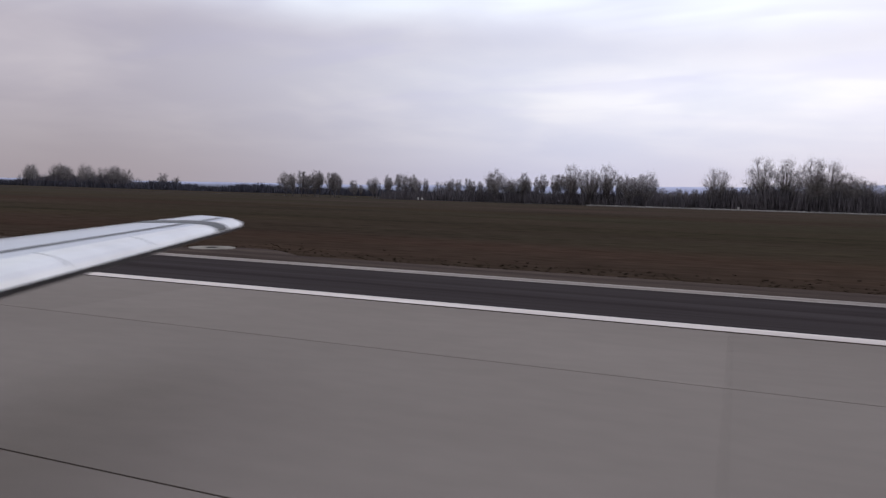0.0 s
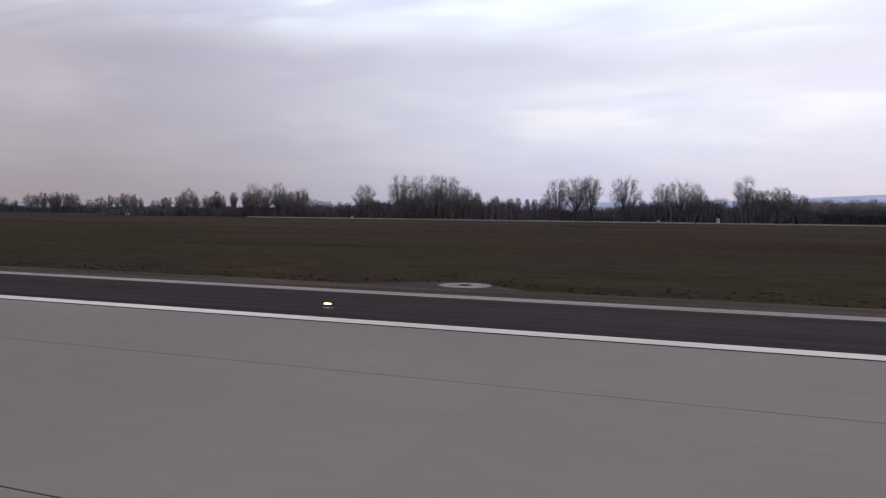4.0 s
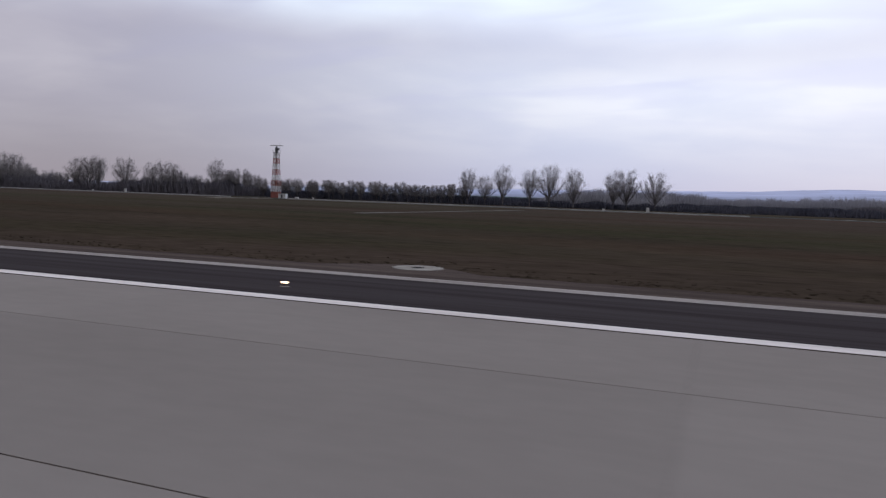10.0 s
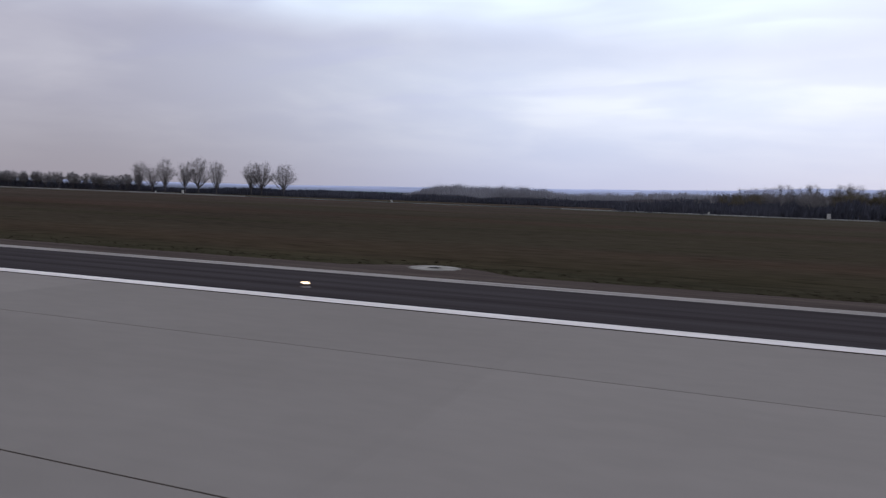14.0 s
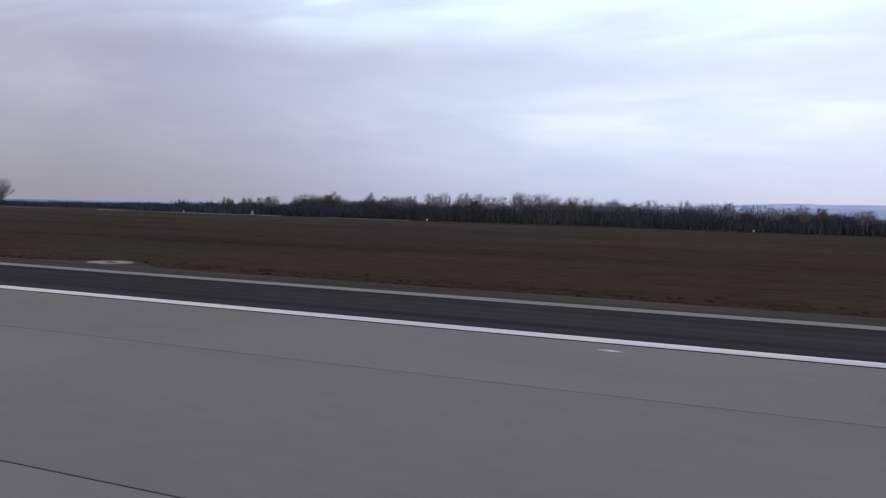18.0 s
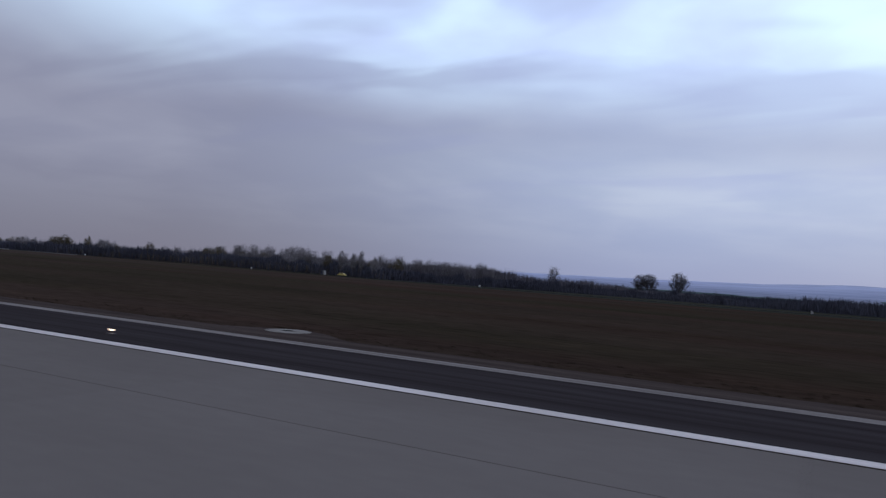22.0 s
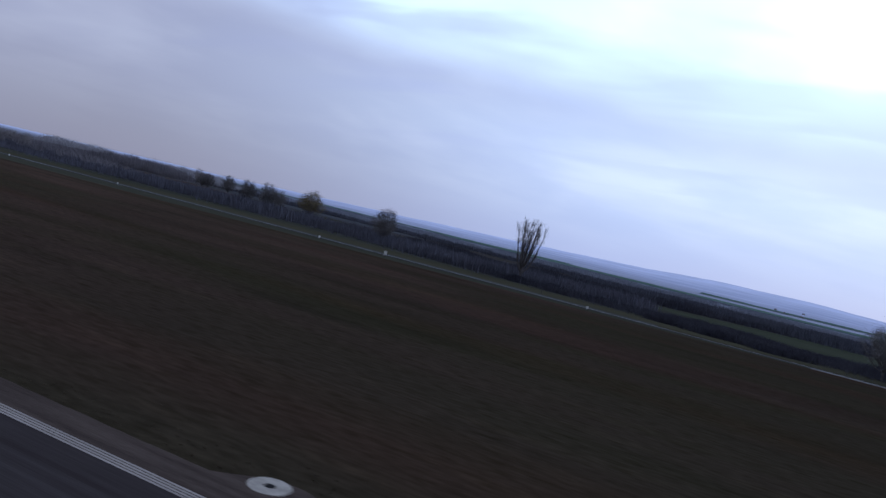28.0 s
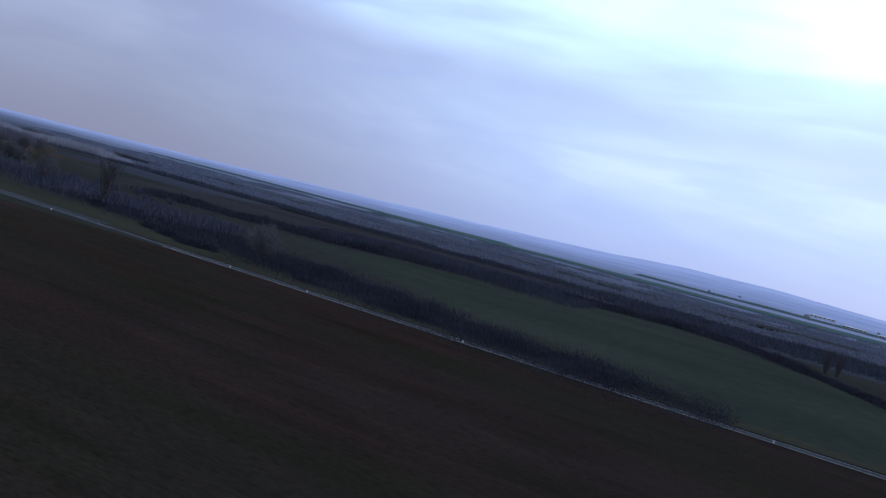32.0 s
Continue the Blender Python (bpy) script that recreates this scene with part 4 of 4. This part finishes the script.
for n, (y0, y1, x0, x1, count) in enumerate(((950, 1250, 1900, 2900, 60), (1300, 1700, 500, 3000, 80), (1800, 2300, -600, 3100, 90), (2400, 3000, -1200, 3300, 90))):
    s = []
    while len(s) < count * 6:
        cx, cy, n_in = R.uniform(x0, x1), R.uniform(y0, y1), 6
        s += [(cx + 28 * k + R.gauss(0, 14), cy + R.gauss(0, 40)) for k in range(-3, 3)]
    thicket("far_wood", s, [R.uniform(6, 11) for _ in s], 40, (18, 24), M_HEDGE if y1 < 1500 else M_BLUEWOOD, "dark blocks of bare wood across the valley, blued by painted haze", "wood", 30 + n, 1.6 + n * 0.5)


s = [(R.uniform(1060, 1640), 470 + R.uniform(-60, 140)) for _ in range(90)] + [(x + R.uniform(-2, 2), 350 + (x - 1054) * 0.75 + R.uniform(-4, 16)) for x in range(1054, 1200, 5)]
thicket("scrub", s, [R.uniform(5, 9.5) for _ in s], 60, (1.3, 1.3), M_PALEBRUSH, "scattered bare bushes above the scrub, greyed by painted haze", "scrub", 19, 0.28, 0.3)

# single bushes and the skirt of the forked tree
for n, (x, y, w, d, h) in enumerate(((1613, 403, 4, 3, 5), (1606, 404, 4, 3, 4), (1700, 372, 9, 5, 5), (1725, 362, 10, 5, 5.5), (1752, 352, 10, 5, 5), (1835, 352, 10, 5, 5), (1900, 345, 9, 5, 4.5), (1640, 398, 8, 5, 4.5))):
    s = [(x + R.gauss(0, w * 0.5), y + R.gauss(0, d * 0.5)) for _ in range(9)]
    thicket("bush", s, [h] * 9, 60, (w * 0.35, d * 0.35), M_BRUSH, "dark bare bush at the edge of the scrub", "bush", 50 + n, 0.25)


# ---- a nest in one of the tall trees ----
def bird_nest(x, y, z):
    t = thing("bird_nest", (x, y, z), label="dark round nest of sticks high in a bare tree", category="nest")
    rnd = random.Random(4)
    sticks = []
    for _ in range(90):
        a, b = rnd.uniform(0, 6.28), rnd.uniform(-0.35, 0.5)
        p = Vector((0.62 * math.cos(a), 0.62 * math.sin(a), b)) * rnd.uniform(0.6, 1.0)
        q = p + Vector((-math.sin(a) + rnd.uniform(-0.6, 0.6), math.cos(a) + rnd.uniform(-0.6, 0.6), rnd.uniform(-0.3, 0.3))) * 0.5
        sticks.append(tube([tuple(p), tuple(q)], [0.035, 0.02], 3, False))
    part("stick_rim", joined(*sticks), M_DARK, t)
    part("cup", tube([(0, 0, -0.45), (0, 0, -0.25), (0, 0, 0.1), (0, 0, 0.3)], [0.12, 0.42, 0.55, 0.5], 10), M_DARK, t)
    return t


bird_nest(374.6, 402, 14.7)


# ---- far village ----
def house(x, y, w, d, h, turn, long=False):
    t = thing("warehouse" if long else "house", (x, y, land_height(x, y) - 0.5), turn, label="long pale warehouse in the far valley" if long else "small pale far-off village house", category="warehouse" if long else "house", group="far village")
    part("wall", box(-w / 2, w / 2, -d / 2, d / 2, 0, h), M_WHITE if long else M_WALL, t)
    r = h * (0.12 if long else 0.6)
    part("roof", ([(-w / 2 - 0.4, -d / 2 - 0.4, h), (w / 2 + 0.4, -d / 2 - 0.4, h), (w / 2 + 0.4, d / 2 + 0.4, h), (-w / 2 - 0.4, d / 2 + 0.4, h), (-w / 2, 0, h + r), (w / 2, 0, h + r)], [(0, 1, 5, 4), (2, 3, 4, 5), (1, 2, 5), (3, 0, 4), (3, 2, 1, 0)]), M_WHITE if long else M_ROOF, t)
    n = 6 if long else 3
    for i in range(n):
        wx = (i + 0.5) / n * w - w / 2
        part("window", box(wx - 0.09 * w / n * 3, wx + 0.09 * w / n * 3, -d / 2 - 0.12, -d / 2 + 0.05, h * 0.4, h * 0.75), M_GLASS, t)


for k in range(16):
    house(R.uniform(1700, 3200), R.uniform(3950, 4700), R.uniform(10, 18), R.uniform(8, 12), R.uniform(5, 8), R.uniform(0, 90))
for x, y, w in ((2560, 4100, 110), (2700, 4050, 80), (2450, 4500, 130)):
    house(x, y, w, 30, 12, R.uniform(-8, 8), True)


# ---- the aircraft's wing alone, placed to fit the camera's view at the start ----
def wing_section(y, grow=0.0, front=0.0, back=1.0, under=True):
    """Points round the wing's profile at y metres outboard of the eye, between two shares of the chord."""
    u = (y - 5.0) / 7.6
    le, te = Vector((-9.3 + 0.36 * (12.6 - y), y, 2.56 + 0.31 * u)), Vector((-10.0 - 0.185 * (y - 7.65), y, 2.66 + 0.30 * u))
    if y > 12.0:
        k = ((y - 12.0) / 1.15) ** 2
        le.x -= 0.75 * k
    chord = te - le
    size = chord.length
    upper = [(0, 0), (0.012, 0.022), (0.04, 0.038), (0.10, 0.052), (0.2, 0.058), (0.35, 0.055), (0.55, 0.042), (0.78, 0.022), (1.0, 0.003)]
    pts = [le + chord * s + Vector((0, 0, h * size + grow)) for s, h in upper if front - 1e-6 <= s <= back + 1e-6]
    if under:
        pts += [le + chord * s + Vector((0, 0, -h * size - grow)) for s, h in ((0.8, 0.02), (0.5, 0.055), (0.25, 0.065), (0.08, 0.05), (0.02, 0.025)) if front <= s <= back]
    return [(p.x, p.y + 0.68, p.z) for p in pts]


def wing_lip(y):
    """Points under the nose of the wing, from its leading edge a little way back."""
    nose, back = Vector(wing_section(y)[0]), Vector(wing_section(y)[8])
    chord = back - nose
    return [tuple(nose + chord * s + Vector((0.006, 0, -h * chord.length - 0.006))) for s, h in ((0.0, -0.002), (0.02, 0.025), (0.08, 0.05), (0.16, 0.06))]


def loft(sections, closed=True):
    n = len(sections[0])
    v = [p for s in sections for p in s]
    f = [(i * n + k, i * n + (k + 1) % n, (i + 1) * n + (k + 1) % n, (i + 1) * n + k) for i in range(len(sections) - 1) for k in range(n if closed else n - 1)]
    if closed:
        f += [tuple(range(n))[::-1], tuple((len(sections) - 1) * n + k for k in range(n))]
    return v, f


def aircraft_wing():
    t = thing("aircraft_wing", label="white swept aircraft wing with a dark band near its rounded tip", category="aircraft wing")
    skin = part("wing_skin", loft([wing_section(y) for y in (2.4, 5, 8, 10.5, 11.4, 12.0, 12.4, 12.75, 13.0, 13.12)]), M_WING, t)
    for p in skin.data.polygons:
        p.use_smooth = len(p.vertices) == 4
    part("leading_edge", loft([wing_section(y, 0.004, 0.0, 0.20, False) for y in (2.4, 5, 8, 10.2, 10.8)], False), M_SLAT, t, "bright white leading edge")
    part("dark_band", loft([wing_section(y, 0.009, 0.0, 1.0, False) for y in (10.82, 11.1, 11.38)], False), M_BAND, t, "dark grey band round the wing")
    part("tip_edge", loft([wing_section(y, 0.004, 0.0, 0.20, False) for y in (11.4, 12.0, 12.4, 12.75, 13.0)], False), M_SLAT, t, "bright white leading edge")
    # underside shade painted as a dark strip below the nose
    part("lower_lip", loft([wing_lip(y) for y in (2.4, 5, 8, 10.2, 11.4, 12.0, 12.4, 12.75)], False), M_BAND, t, "dark grey strip painting the shade under the leading edge")
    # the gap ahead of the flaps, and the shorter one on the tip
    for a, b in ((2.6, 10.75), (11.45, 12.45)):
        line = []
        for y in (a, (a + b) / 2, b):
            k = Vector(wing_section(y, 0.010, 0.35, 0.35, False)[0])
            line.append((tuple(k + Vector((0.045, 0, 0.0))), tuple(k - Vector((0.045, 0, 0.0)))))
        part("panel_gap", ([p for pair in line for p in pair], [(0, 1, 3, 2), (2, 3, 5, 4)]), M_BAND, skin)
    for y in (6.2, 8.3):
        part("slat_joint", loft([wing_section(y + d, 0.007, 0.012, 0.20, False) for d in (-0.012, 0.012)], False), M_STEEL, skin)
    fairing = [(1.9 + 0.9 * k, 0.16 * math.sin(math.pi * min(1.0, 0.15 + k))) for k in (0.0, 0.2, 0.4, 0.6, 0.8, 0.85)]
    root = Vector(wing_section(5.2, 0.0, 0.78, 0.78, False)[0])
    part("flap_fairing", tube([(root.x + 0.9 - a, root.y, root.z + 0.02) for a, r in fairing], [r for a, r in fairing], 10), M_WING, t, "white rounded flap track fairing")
    # leg and wheels added out of view, so that the wing has a support
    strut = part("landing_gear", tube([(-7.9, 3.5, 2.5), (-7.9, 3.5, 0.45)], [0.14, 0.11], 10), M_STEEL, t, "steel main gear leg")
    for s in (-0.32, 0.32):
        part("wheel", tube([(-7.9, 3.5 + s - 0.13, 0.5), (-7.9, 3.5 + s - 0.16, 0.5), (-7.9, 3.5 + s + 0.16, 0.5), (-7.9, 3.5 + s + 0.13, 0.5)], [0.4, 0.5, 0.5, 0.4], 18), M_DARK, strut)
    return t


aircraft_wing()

# ---- fine edge of the grass ----
def tufts():
    rnd = random.Random(9)
    v, f = [], []
    for _ in range(16000):
        x = rnd.uniform(-60, 1790)
        near = min(abs(x - (p + 1.24)) for p in LIGHT_X)
        y = 35.1 + (2.6 * math.cos(near / 4.5 * math.pi / 2) if near < 4.5 else 0) + abs(rnd.gauss(0, 2.2))
        a, h, w = rnd.uniform(0, 6.28), rnd.uniform(0.0, 0.05), rnd.uniform(0.04, 0.11)
        n = len(v)
        v += [(x - w, y, -0.07), (x + w, y, -0.07), (x + 0.12 * math.cos(a), y + 0.12 * math.sin(a), h)]
        f.append((n, n + 1, n + 2))
    return v, f


solid("grass_tufts", tufts(), M_TUFT, label="rough tufts of grass along the verge", category="grass", kind="stuff")

# ---- marks on the concrete ----
def worn_patch(seed, w, d):
    """A flat patch with a ragged edge."""
    rnd = random.Random(seed)
    n = 18
    v = [(w / 2 * math.cos(2 * math.pi * k / n) * rnd.uniform(0.75, 1.1), d / 2 * math.sin(2 * math.pi * k / n) * rnd.uniform(0.7, 1.15), 0.0) for k in range(n)]
    return v, [tuple(range(n))]


for x, y, w, d, m, label in ((1033.5, 15.85, 1.3, 0.28, M_JOINT, "dark tar repair along a slab joint"), (894.2, 11.05, 0.7, 0.12, M_PAINT, "short stray dash of white paint"), (965.8, 21.2, 0.6, 0.3, M_PAINT, "small pale paint spot"),
                             (25.5, 11.6, 1.3, 0.7, M_PAD, "pale worn patch of concrete"), (25.9, 14.0, 1.2, 0.5, M_PAD, "pale worn patch of concrete"), (28.0, 12.5, 1.0, 0.5, M_PAD, "pale worn patch of concrete"), (1033.3, 19.4, 1.2, 0.6, M_PAD, "pale worn patch of concrete")):
    solid("runway_mark", worn_patch(int(x), w, d), m, (x, y, 0.004), label=label, category="road marking", kind="structure")

# ---- runway slabs ----
for y0, y1 in zip(LANES[3:], LANES[4:]):
    me = mesh("concrete_slab", *box(0.003, SLAB - 0.003, y0 + 0.018, y1 - 0.018, -0.034, 0, 0.005), M_CONCRETE)
    for k in range(int((END - START) / SLAB)):
        slab = new("concrete_slab", me)
        slab.parent = runway
        slab.location = ((START + k * SLAB) * K, 0, 0)
